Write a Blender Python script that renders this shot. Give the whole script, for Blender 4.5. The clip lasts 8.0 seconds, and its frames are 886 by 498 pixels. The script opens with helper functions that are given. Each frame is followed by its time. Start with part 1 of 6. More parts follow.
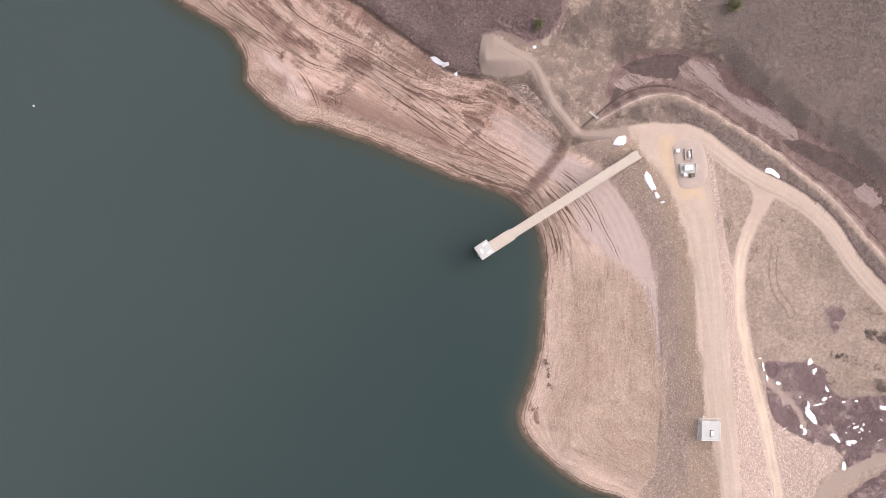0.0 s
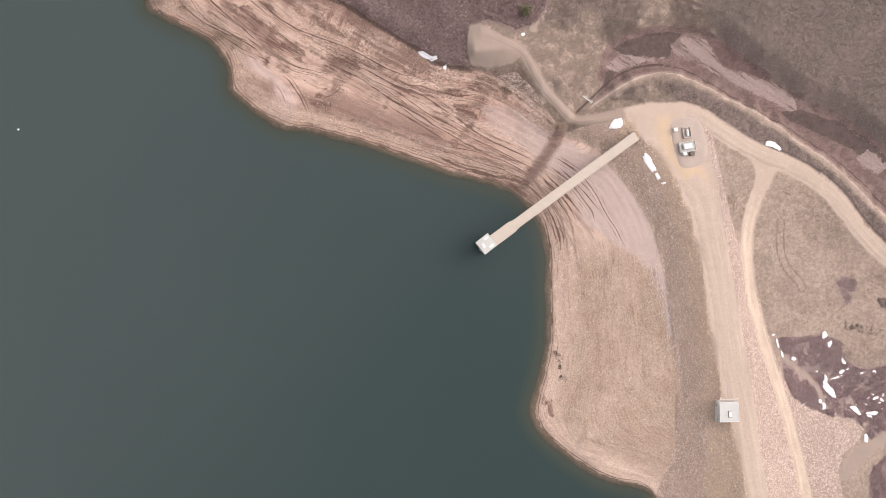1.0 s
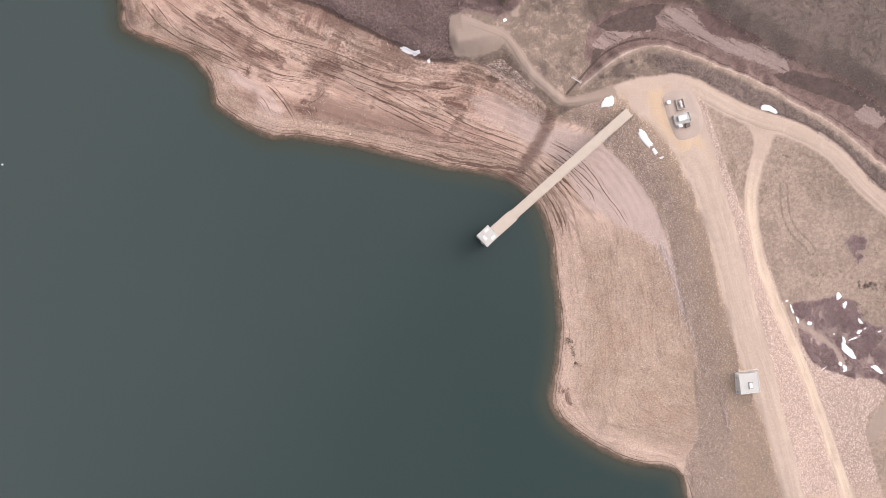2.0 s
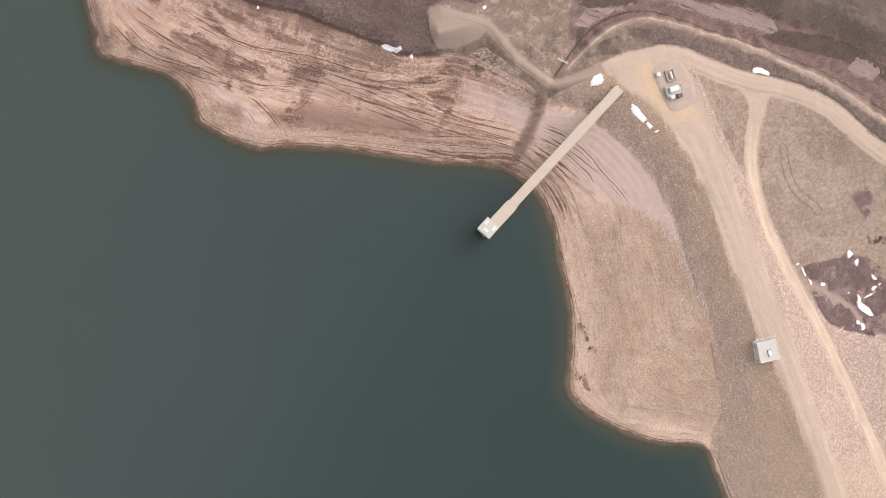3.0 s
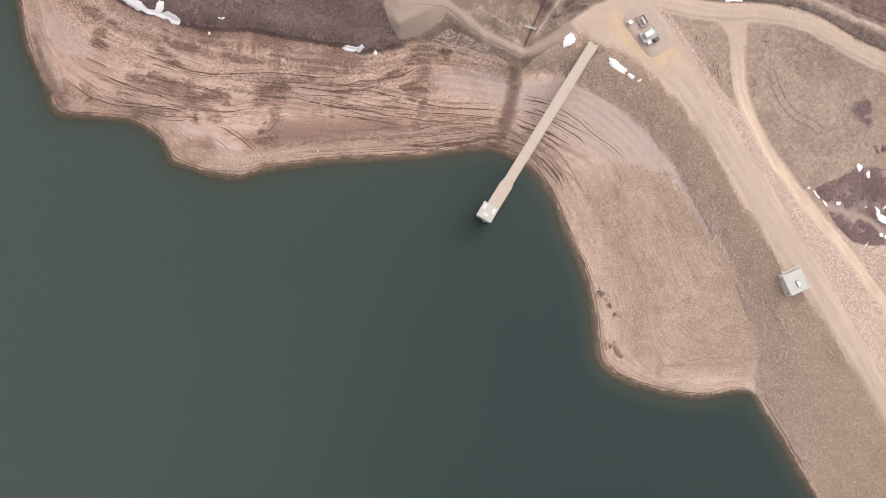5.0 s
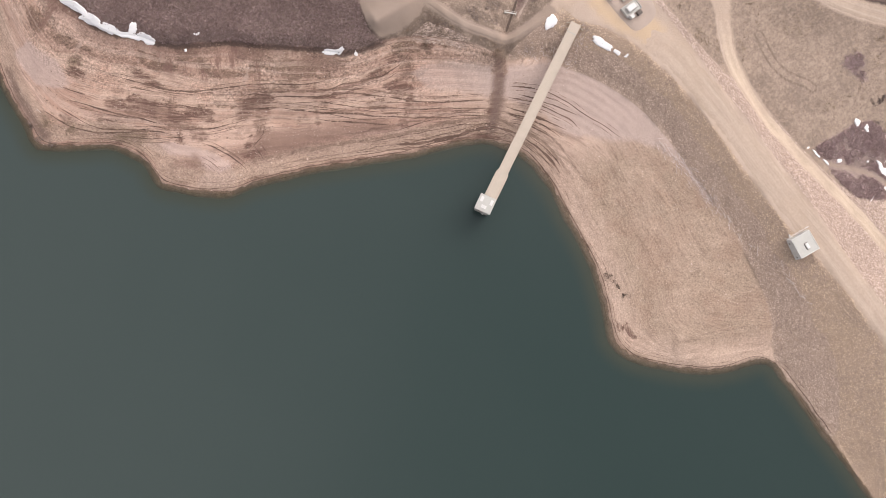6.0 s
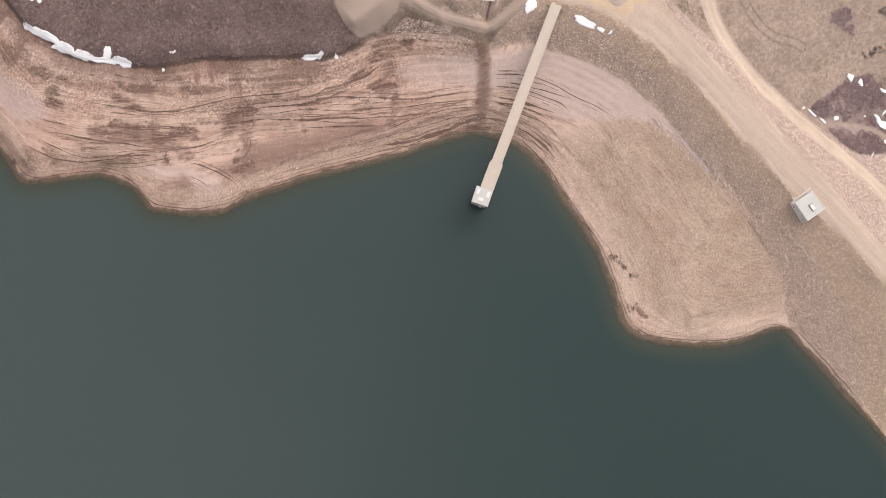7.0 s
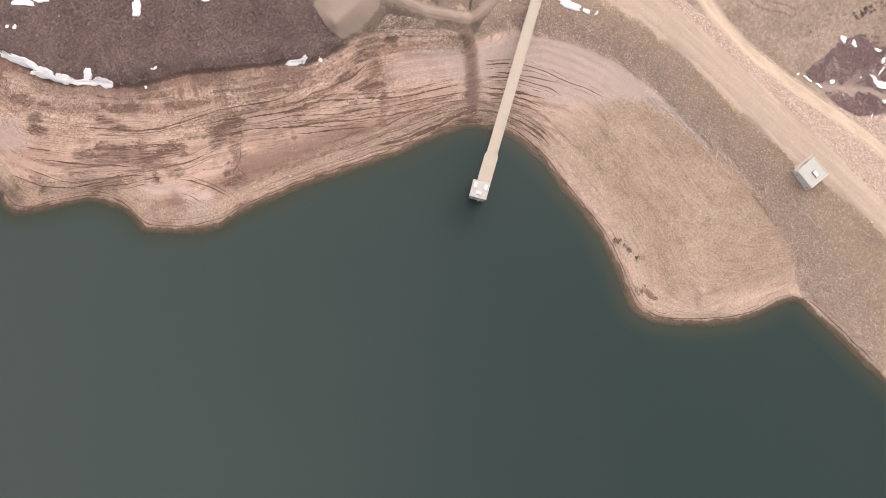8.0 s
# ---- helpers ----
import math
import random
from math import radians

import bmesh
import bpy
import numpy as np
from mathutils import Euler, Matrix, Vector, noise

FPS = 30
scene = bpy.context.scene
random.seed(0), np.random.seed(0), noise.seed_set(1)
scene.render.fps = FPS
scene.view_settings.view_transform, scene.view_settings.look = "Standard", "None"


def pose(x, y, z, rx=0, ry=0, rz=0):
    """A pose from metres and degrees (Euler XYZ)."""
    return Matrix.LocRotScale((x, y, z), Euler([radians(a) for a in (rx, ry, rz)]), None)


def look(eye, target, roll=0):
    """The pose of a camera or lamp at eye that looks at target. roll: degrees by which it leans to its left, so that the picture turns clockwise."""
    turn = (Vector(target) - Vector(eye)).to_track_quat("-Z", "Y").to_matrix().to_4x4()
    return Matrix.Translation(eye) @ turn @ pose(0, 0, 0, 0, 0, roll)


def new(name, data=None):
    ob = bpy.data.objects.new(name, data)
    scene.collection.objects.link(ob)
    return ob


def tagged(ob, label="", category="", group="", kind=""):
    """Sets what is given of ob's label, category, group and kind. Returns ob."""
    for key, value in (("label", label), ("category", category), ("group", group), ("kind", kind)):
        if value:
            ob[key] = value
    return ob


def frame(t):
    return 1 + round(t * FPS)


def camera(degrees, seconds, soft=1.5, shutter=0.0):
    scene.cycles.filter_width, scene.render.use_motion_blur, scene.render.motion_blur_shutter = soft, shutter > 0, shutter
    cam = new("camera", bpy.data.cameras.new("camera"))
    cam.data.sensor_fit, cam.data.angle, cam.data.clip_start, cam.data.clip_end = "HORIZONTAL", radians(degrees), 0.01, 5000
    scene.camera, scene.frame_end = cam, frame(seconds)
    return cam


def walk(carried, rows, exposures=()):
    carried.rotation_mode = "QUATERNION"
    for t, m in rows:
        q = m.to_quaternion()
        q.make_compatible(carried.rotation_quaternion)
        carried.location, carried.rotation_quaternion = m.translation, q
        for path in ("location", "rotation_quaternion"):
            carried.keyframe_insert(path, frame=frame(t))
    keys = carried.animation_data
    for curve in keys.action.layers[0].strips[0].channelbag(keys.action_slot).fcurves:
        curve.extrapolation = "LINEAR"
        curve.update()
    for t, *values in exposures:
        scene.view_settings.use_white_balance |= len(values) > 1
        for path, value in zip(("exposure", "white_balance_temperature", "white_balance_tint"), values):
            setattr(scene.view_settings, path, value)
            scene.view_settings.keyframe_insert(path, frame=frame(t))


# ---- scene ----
cam = camera(57.0, 8.0, soft=0.85)

# seconds, x, y, z, rx, ry, rz: a slow spinning descent, lens straight down
PATH = [
    (0.0, 0.00, 0.00, 210.00, 0.57, -0.48, 0.00),
    (0.5, -0.20, -0.26, 208.17, 0.57, -0.48, -1.70),
    (1.0, -0.42, -0.55, 206.39, 0.57, -0.48, -3.96),
    (1.5, -0.68, -0.86, 204.63, 0.57, -0.49, -6.55),
    (2.0, -0.98, -1.14, 202.89, 0.56, -0.49, -9.30),
    (2.5, -1.30, -1.40, 201.17, 0.56, -0.49, -12.10),
    (3.0, -1.65, -1.62, 199.45, 0.56, -0.49, -14.90),
    (3.5, -2.00, -1.81, 197.74, 0.56, -0.50, -17.67),
    (4.0, -2.36, -1.97, 196.04, 0.56, -0.50, -20.41),
    (4.5, -2.70, -2.10, 194.35, 0.56, -0.50, -23.15),
    (5.0, -3.03, -2.22, 192.68, 0.56, -0.51, -25.90),
    (5.5, -3.34, -2.33, 191.03, 0.56, -0.51, -28.68),
    (6.0, -3.63, -2.44, 189.40, 0.56, -0.52, -31.49),
    (6.5, -3.90, -2.53, 187.79, 0.56, -0.53, -34.29),
    (7.0, -4.17, -2.60, 186.21, 0.56, -0.54, -37.00),
    (7.5, -4.45, -2.63, 184.65, 0.55, -0.55, -39.49),
    (8.0, -4.78, -2.59, 183.12, 0.55, -0.56, -41.59),
]
# stops, kelvin and tint: the clip starts a little cooler
walk(cam, [(r[0], pose(*r[1:])) for r in PATH],
     exposures=[(0.0, 0.86, 6330, 20), (0.5, 0.81, 6580, 16), (1.0, 0.82, 6500, 17), (1.5, 0.83, 6360, 20), (2.8, 0.74, 6580, 16), (3.5, 0.72, 6640, 16.5), (4.0, 0.69, 6600, 15.5), (7.5, 0.68, 6560, 16), (8.0, 0.76, 6780, 17)])

# ---------------------------------------------------------------- light
SUN_ELEVATION, SUN_AZIMUTH = 50.0, 72.0
world = bpy.data.worlds.new("overcast_sky")
scene.world = world
world.use_nodes = True
wt = world.node_tree
sky = wt.nodes.new("ShaderNodeTexSky")
sky.sky_type = 'NISHITA'
sky.sun_disc = False
sky.sun_elevation, sky.sun_rotation = radians(SUN_ELEVATION), radians(SUN_AZIMUTH)
sky.dust_density, sky.air_density = 3.0, 1.0
pale = wt.nodes.new("ShaderNodeHueSaturation")      # thin cloud takes the blue out of the sky
pale.inputs["Saturation"].default_value = 0.25
wt.links.new(sky.outputs[0], pale.inputs["Color"])
wt.links.new(pale.outputs[0], wt.nodes["Background"].inputs["Color"])
wt.nodes["Background"].inputs["Strength"].default_value = 0.145

sun_data = bpy.data.lights.new("sun", 'SUN')
sun_data.energy, sun_data.angle, sun_data.color = 0.85, radians(60), (1.0, 0.94, 0.86)
sun = new("sun", sun_data)
a, e = radians(SUN_AZIMUTH), radians(SUN_ELEVATION)
sun.matrix_world = look((300 * math.sin(a) * math.cos(e), 300 * math.cos(a) * math.cos(e), 300 * math.sin(e)), (0, 0, 0))


# ---------------------------------------------------------------- node helpers
class Nodes:
    """Short names for building a material's node tree."""

    def __init__(self, name, rough=0.9, metal=0.0, spec=0.25):
        self.mat = bpy.data.materials.new(name)
        self.mat.use_nodes = True
        self.t = self.mat.node_tree
        self.bsdf = self.t.nodes["Principled BSDF"]
        self.bsdf.inputs["Roughness"].default_value = rough
        self.bsdf.inputs["Metallic"].default_value = metal
        self.bsdf.inputs["Specular IOR Level"].default_value = spec
        self.geo = self.t.nodes.new("ShaderNodeNewGeometry")
        self.pos = self.geo.outputs["Position"]

    def put(self, socket, value):
        if isinstance(value, bpy.types.NodeSocket):
            self.t.links.new(value, socket)
        elif isinstance(value, tuple) and len(value) == 3 and socket.type == 'RGBA':
            socket.default_value = (*value, 1.0)
        else:
            socket.default_value = value

    def math(self, op, a, b=0.0, c=0.0):
        n = self.t.nodes.new("ShaderNodeMath")
        n.operation = op
        for s, v in zip(n.inputs, (a, b, c)):
            self.put(s, v)
        return n.outputs[0]

    def add(self, a, b):
        return self.math('ADD', a, b)

    def mul(self, a, b):
        return self.math('MULTIPLY', a, b)

    def attr(self, name):
        n = self.t.nodes.new("ShaderNodeAttribute")
        n.attribute_name = name
        return n.outputs["Fac"]

    def scaled(self, sx, sy, sz, vec=None):
        n = self.t.nodes.new("ShaderNodeVectorMath")
        n.operation = 'MULTIPLY'
        self.put(n.inputs[0], vec or self.pos)
        n.inputs[1].default_value = (sx, sy, sz)
        return n.outputs[0]

    def noise(self, scale, detail=4.0, vec=None, rough=0.6, warp=0.0):
        n = self.t.nodes.new("ShaderNodeTexNoise")
        self.put(n.inputs["Vector"], vec or self.pos)
        n.inputs["Scale"].default_value = scale
        n.inputs["Detail"].default_value = detail
        n.inputs["Roughness"].default_value = rough
        n.inputs["Distortion"].default_value = warp
        return n.outputs["Fac"]

    def cells(self, scale, vec=None):
        n = self.t.nodes.new("ShaderNodeTexVoronoi")
        self.put(n.inputs["Vector"], vec or self.pos)
        n.inputs["Scale"].default_value = scale
        return n.outputs["Distance"], n.outputs["Color"]

    def step(self, v, lo, hi, a=0.0, b=1.0):
        n = self.t.nodes.new("ShaderNodeMapRange")
        n.interpolation_type = 'SMOOTHSTEP'
        for s, x in zip(n.inputs, (v, lo, hi, a, b)):
            self.put(s, x)
        return n.outputs[0]

    def mix(self, f, a, b, mode='MIX'):
        n = self.t.nodes.new("ShaderNodeMix")
        n.data_type, n.blend_type = 'RGBA', mode
        self.put(n.inputs[0], f)
        self.put(n.inputs[6], a)
        self.put(n.inputs[7], b)
        return n.outputs[2]

    def gain(self, col, v):
        """Multiplies a colour by a value."""
        n = self.t.nodes.new("ShaderNodeVectorMath")
        n.operation = 'SCALE'
        self.put(n.inputs[0], col)
        self.put(n.inputs["Scale"], v)
        return n.outputs[0]

    def bump(self, height, strength=0.5, distance=0.1):
        n = self.t.nodes.new("ShaderNodeBump")
        n.inputs["Strength"].default_value = strength
        n.inputs["Distance"].default_value = distance
        self.put(n.inputs["Height"], height)
        self.t.links.new(n.outputs[0], self.bsdf.inputs["Normal"])

    def done(self, col):
        self.put(self.bsdf.inputs["Base Color"], col)
        return self.mat


def plain(name, col, rough=0.7, metal=0.0, wear=0.25, scale=1.5, spec=0.3):
    """A paint, concrete or metal with stains and grain."""
    n = Nodes(name, rough, metal, spec)
    big, small = n.noise(scale, 5.0), n.noise(scale * 9, 3.0)
    v = n.add(n.add(1.0 - wear, n.mul(big, wear * 1.3)), n.mul(small, wear * 0.7))
    n.bump(small, 0.2, 0.02)
    return n.done(n.gain(col, v))


# ---------------------------------------------------------------- plan lines
SHORE = [(-60, 175), (-62, 110), (-65.8, 91.4), (-67.4, 85.5), (-67.8, 79.1), (-68.0, 71.8), (-68.2, 67.8), (-63.5, 64.5), (-58.8, 61.9),
         (-54.2, 59.1), (-50.8, 55.0), (-48.8, 51.0), (-48.5, 45.3), (-45.8, 42.6), (-42.2, 39.2), (-36.6, 35.4), (-30.8, 34.6),
         (-25.0, 32.6), (-17.7, 30.3), (-10.5, 27.3), (-3.2, 24.4), (4.1, 21.3), (11.4, 19.0), (17.2, 16.8), (21.6, 14.3), (25.2, 9.8),
         (27.4, 4.8), (28.3, -2.1), (27.8, -10.9), (27.4, -19.6), (26.0, -27.5), (23.7, -34.6), (21.8, -40.6), (22.3, -43.8),
         (24.3, -47.0), (29.3, -52.2), (36.5, -57.5)]
SHORE += [(41.7, -59.9), (45.8, -60.9), (48.8, -62.1), (50.8, -64.7), (51.2, -68.1), (51.7, -73.2), (52.3, -78.3), (52.4, -84.9),
          (53.2, -90.3), (55, -120), (58, -178)]
BLUFF = [(-44, 175), (-45.5, 110), (-45.0, 91.5), (-42.8, 85.8), (-41.5, 81.1), (-38.5, 77.2), (-34.5, 74.5), (-31.5, 70.7), (-27.9, 67.5),
         (-23.3, 65.4), (-18.0, 62.5), (-13.0, 58.8), (-8.5, 55.5), (-4.2, 52.7), (-1.2, 50.3), (2.5, 47.2), (6.5, 45.6), (11.5, 44.6),
         (15.5, 43.4), (20, 41), (25, 37), (29, 33), (32, 29)]
RIP_LOW = [(33.3, 27.2, 4.9), (41.1, 23.6, 4.6), (44.0, 19.0, 4.5), (48.2, 13.6, 4.5), (52.0, 6.5, 4.5), (54.2, 0.4, 4.5), (55.4, -6.4, 4.5),
           (56.2, -15.5, 4.5), (57.0, -24.5, 4.5), (57.4, -32.0, 4.4), (57.0, -38.4, 4.0), (56.3, -47.6, 3.3), (54.8, -54.7, 2.3),
           (52.3, -60.5, 0.9), (50.9, -64.5, 0.1)]
# top of the striped silt, below the scrubby bank
HIGH_WATER = [(-50, 175, 5.0), (-52.5, 110, 5.0), (-53.5, 85.0, 5.0), (-48.8, 79.3, 5.0), (-43.2, 72.7, 5.0), (-36.4, 67.0, 5.0), (-27.6, 58.8, 5.0),
              (-17.6, 51.4, 5.0), (-10.8, 46.6, 5.0), (-5.3, 43.6, 5.0), (1.3, 41.5, 5.0), (8.4, 39.8, 5.0), (12.8, 38.4, 5.0), (17.9, 35.4, 4.9),
              (23.4, 31.0, 4.8), (29.4, 26.6, 4.7), (36.2, 23.0, 4.6)]
CREST_L = [(48.9, 31.2), (51.2, 25.4), (54.9, 21.7), (58.2, 16.1), (60.3, 10.5), (62.2, 3.8), (63.8, -6.0), (64.6, -17.0), (65.6, -28.5),
           (66.9, -39.7), (68.7, -48.0), (70.5, -59.4), (72.5, -90), (76, -178)]
CREST_R = [(66.8, 27.0), (67.5, 21.7), (68.5, 14.7), (69.3, 7.7), (69.8, 2.1), (70.7, -6.0), (71.7, -15.5), (72.6, -24.0), (73.5, -33.1),
           (74.2, -42.8), (75.1, -59.0), (77.5, -90), (81, -178)]
TOE = [(80.9, 17.5, 8.7), (79.9, 12.0, 8.3), (77.7, 6.4, 7.8), (76.1, 0.7, 7.3), (75.6, -5.8, 6.8), (76.0, -13.5, 6.4), (77.8, -23.3, 6.0),
       (80.0, -32.4, 5.6), (82.3, -41.0, 5.2), (84.2, -50.0, 4.9), (86.1, -60.7, 4.7), (90, -90, 4.4), (95, -178, 4.2)]
NROAD = [(50, 30.6, 9), (59.8, 30.9, 9), (65.4, 29.4, 9), (71.0, 25.2, 9), (76.6, 21.0, 9), (80.8, 18.6, 8.9), (86.4, 16.1, 8.8), (92.0, 12.6, 8.6),
         (96.9, 8.4, 8.4), (100.4, 3.5, 8.2), (103.2, -0.7, 8.0), (106.7, -4.8, 7.8), (111.3, -9.7, 7.5), (125, -24, 7.0), (178, -70, 5.0)]
WROAD = [(50.0, 31.2, 9), (43.0, 30.7, 9), (37.5, 30.4, 8.6), (34.0, 31.8, 8.6), (31.9, 34.3, 8.9), (29.0, 37.6, 9.5), (26.3, 42.3, 10.5),
         (23.9, 47.0, 11.3), (20.4, 49.4, 11.9), (16.2, 51.5, 12.2), (13.2, 53.2, 12.5)]
CLEARING = [(11.8, 54.4), (10.9, 52.3), (10.5, 48.2), (11.4, 45.4), (16.2, 44.5), (21.1, 45.0), (23.4, 46.1), (24.5, 48.2), (23.1, 49.6),
            (18.3, 50.9), (14.9, 53.3)]
PLAZA = [(47.5, 32.2), (54.2, 33.2), (61.9, 32.6), (66.5, 30.1), (66.8, 27.0), (67.9, 17.5), (68.7, 10.5), (63.3, 7.7), (60.5, 11.2),
         (58.4, 16.1), (54.9, 21.7), (51.4, 25.0), (48.9, 29.4)]
PAD = [(58.3, 27.2), (59.3, 28.6), (62.1, 29.3), (65.6, 28.6), (66.7, 25.4), (67.3, 21.9), (66.7, 18.4), (64.4, 17.0), (60.6, 17.0), (59.3, 20.5)]
CH_OUT = [(40.6, 35.4), (43.2, 38.6), (44.4, 43.4), (46.1, 47.1), (50.3, 48.8), (55.9, 50.2), (61.6, 49.9), (67.2, 49.3), (72.8, 45.7),
          (77.1, 41.5), (82.7, 37.3), (88.3, 32.4), (95.4, 28.2), (102.4, 24.0), (108.0, 19.0), (112.0, 15.5), (130, 2), (178, -35)]
CH_IN = [(36.5, 32.6), (40.7, 36.1), (45.0, 39.6), (49.2, 41.8), (54.9, 42.9), (60.6, 42.2), (66.3, 39.7), (73.3, 34.7), (80.4, 29.8),
         (88.9, 24.1), (96.0, 19.2), (103.1, 12.8), (108.8, 6.4), (112.7, 2.2), (126, -13), (178, -58)]
BERM = [(40.2, 33.7), (45.8, 37.0), (51.4, 39.5), (57.0, 40.5), (61.9, 39.5), (68.1, 36.3), (73.7, 32.9), (80.7, 28.7), (86.3, 24.5),
        (88.8, 21.9), (93.3, 18.9), (98.9, 14.0), (104.5, 7.7), (111.1, 0.0), (124, -15), (178, -60)]
SLABS = [[(63.7, 49.5), (68.3, 48.6), (70.5, 45.4), (72.7, 41.2), (76.1, 39.8), (81.0, 37.6), (86.4, 36.1), (90.2, 31.7), (90.9, 29.4),
          (88.9, 29.2), (83.3, 32.3), (79.0, 35.1), (74.9, 37.0), (70.7, 39.9), (66.4, 42.7), (62.1, 44.5), (60.6, 47.0)],
         [(44.2, 43.1), (47.7, 45.9), (53.4, 44.8), (59.0, 44.5), (53.4, 43.6), (47.3, 42.0)],
         [(104.3, 16.5), (107.2, 18.0), (110.0, 16.2), (112.2, 13.3), (109.5, 12.2), (106.7, 13.7)]]
FORK = [(76.0, 21.6), (80.8, 18.8), (87.0, 15.4), (83.4, 14.6), (81.5, 10.5), (78.6, 10.5), (78.6, 14.8), (77.6, 18.0)]
WET_EARTH = [[(46.4, 47.4), (50.5, 49.3), (54.8, 50.2), (60.4, 50.5), (63.6, 49.9), (61.3, 47.5), (60.4, 45.1), (59.3, 44.4), (55.8, 44.5),
              (53.6, 45.4), (50.8, 45.0), (48.6, 45.8)],
             [(43.8, 39.1), (44.3, 41.8), (46.5, 43.3), (47.1, 42.2), (45.9, 40.0)],
             [(86.0, 29.2), (91.6, 29.4), (94.4, 28.0), (99.4, 26.0), (102.8, 24.2), (107.7, 20.4), (112.4, 15.0), (122, 7), (120, 4), (107.3, 15.8),
              (103.1, 19.0), (98.2, 21.9), (93.3, 24.4), (89.0, 26.7)]]
RED_EARTH = [(69.2, 48.6), (72.5, 47.2), (75.7, 44.7), (79.9, 41.6), (84.9, 37.5), (83.8, 36.8), (80.3, 38.5), (76.1, 40.2), (73.1, 40.8), (71.2, 43.3), (69.4, 45.8)]
WILLOWS = [[(82.6, -26.4), (86.9, -26.4), (92.7, -26.4), (97.0, -27.8), (99.8, -33.6), (102.7, -35.7), (113.9, -35.0), (122, -36), (122, -48),
            (113.8, -48.8), (109.8, -50.2), (104.0, -53.0), (101.2, -47.8), (95.5, -47.1), (89.7, -44.2), (85.4, -41.4), (83.3, -35.0)],
           [(122, -52), (113.8, -53.6), (108.3, -57.1), (103.3, -60.9), (102, -75), (122, -75)],
           [(97.4, -13.5), (99.5, -12.3), (102.2, -13.2), (102.0, -15.5), (100.6, -17.0), (100.8, -19.2), (99.6, -19.0), (98.9, -16.8)]]
RIP_DOWN = CREST_R + [(108, -178), (97, -75), (95.2, -60.8), (96.6, -56.2), (100.9, -53.4), (103.8, -49.1), (100.9, -47.7), (95.2, -47),
                      (89.5, -44.1), (85.5, -41.3), (82.7, -35.5), (80.0, -26), (77.5, -13), (75.2, -5), (72.9, -1), (71.3, 6), (69.9, 15), (68.6, 24)]
SAGE_WEST = [(-44, 120)] + BLUFF[2:18] + [(10.4, 47.0), (10.2, 50), (11.5, 55), (16, 54.7), (22, 52.3), (27, 53), (30, 57), (33, 66), (40, 78), (46, 120)]
SAGE_EAST = [(58, 120), (61, 68), (66, 59), (69.5, 52.5), (74, 46), (82.5, 38), (90.5, 31.7), (101.5, 24.7), (111.5, 16.2), (134, 0), (135, 120)]
BRUSH = [(58, 38.2), (62, 37.5), (68, 34.3), (74, 31), (80, 27), (87, 22.5), (94, 16.5), (100, 10.5), (105, 5), (111, -2), (122, -14), (120, -17),
         (110, -6.5), (103, 2.2), (98, 9.5), (92, 14.8), (85, 19), (78, 23.2), (72, 27.8), (67, 31.6), (60, 33.8)]
SANDY = [[(55.5, 29.5), (58.3, 29.2), (58.0, 26.5), (58.8, 21.5), (60.2, 17.0), (57.8, 19.0), (55.6, 24.0)], [(60, 16.8), (65.4, 17), (66, 14), (61.5, 13.2)]]
PALE_SILT = [[(-57, 88), (-53.7, 80.7), (-53.9, 74.8), (-56.3, 74.9), (-61.2, 78.9), (-62, 88)],
             [(-48.0, 55.4), (-41.8, 52.1), (-35.5, 46.0), (-32.7, 40.6), (-33.6, 36.4), (-38.5, 36.9), (-41.7, 40.8), (-38.6, 42.5), (-40.6, 47.7), (-45.4, 50.8)]]
# brown silt and old weed on the drawdown slope: ends and half width
SILT = [((33.2, 29.8), (28.7, 22.9), 1.1), ((28.7, 22.9), (21.9, 15.5), 1.4), ((13.1, 36.7), (8.5, 34.0), 2.0), ((10.9, 32.0), (4.8, 24.8), 0.5),
        ((-7.3, 43.8), (-11.1, 37.2), 0.4), ((-21.4, 46.3), (-25.7, 37.6), 0.9), ((-27.0, 39.5), (-12.0, 32.8), 2.5), ((-38.0, 55.5), (-35.0, 50.0), 1.8),
        ((-45.0, 62.5), (-39.0, 57.0), 2.2), ((-24.0, 49.0), (-17.5, 49.3), 1.9), ((-16.7, 49.7), (-10.8, 46.9), 0.6), ((-49.7, 78.0), (-51.3, 76.1), 1.2)]
SILT += [((-59.6, 68.5), (-59.5, 65.9), 1.1), ((-64.2, 72.6), (-63.1, 68.3), 1.0), ((-53.0, 60.4), (-46.0, 55.4), 1.1), ((-60.7, 64.5), (-52.9, 59.2), 0.5),
         ((-44.6, 44.4), (-40.1, 43.8), 1.9), ((-40.0, 69.4), (-36.0, 62.0), 0.9), ((-32.6, 35.4), (-26.8, 34.5), 0.6), ((-12.0, 32.8), (0.5, 27.0), 1.3),
         ((11.7, 40.4), (14.8, 39.3), 0.8), ((-24.0, 52.7), (-12.6, 46.8), 0.4), ((6.1, 22.8), (21.2, 15.3), 0.4)]

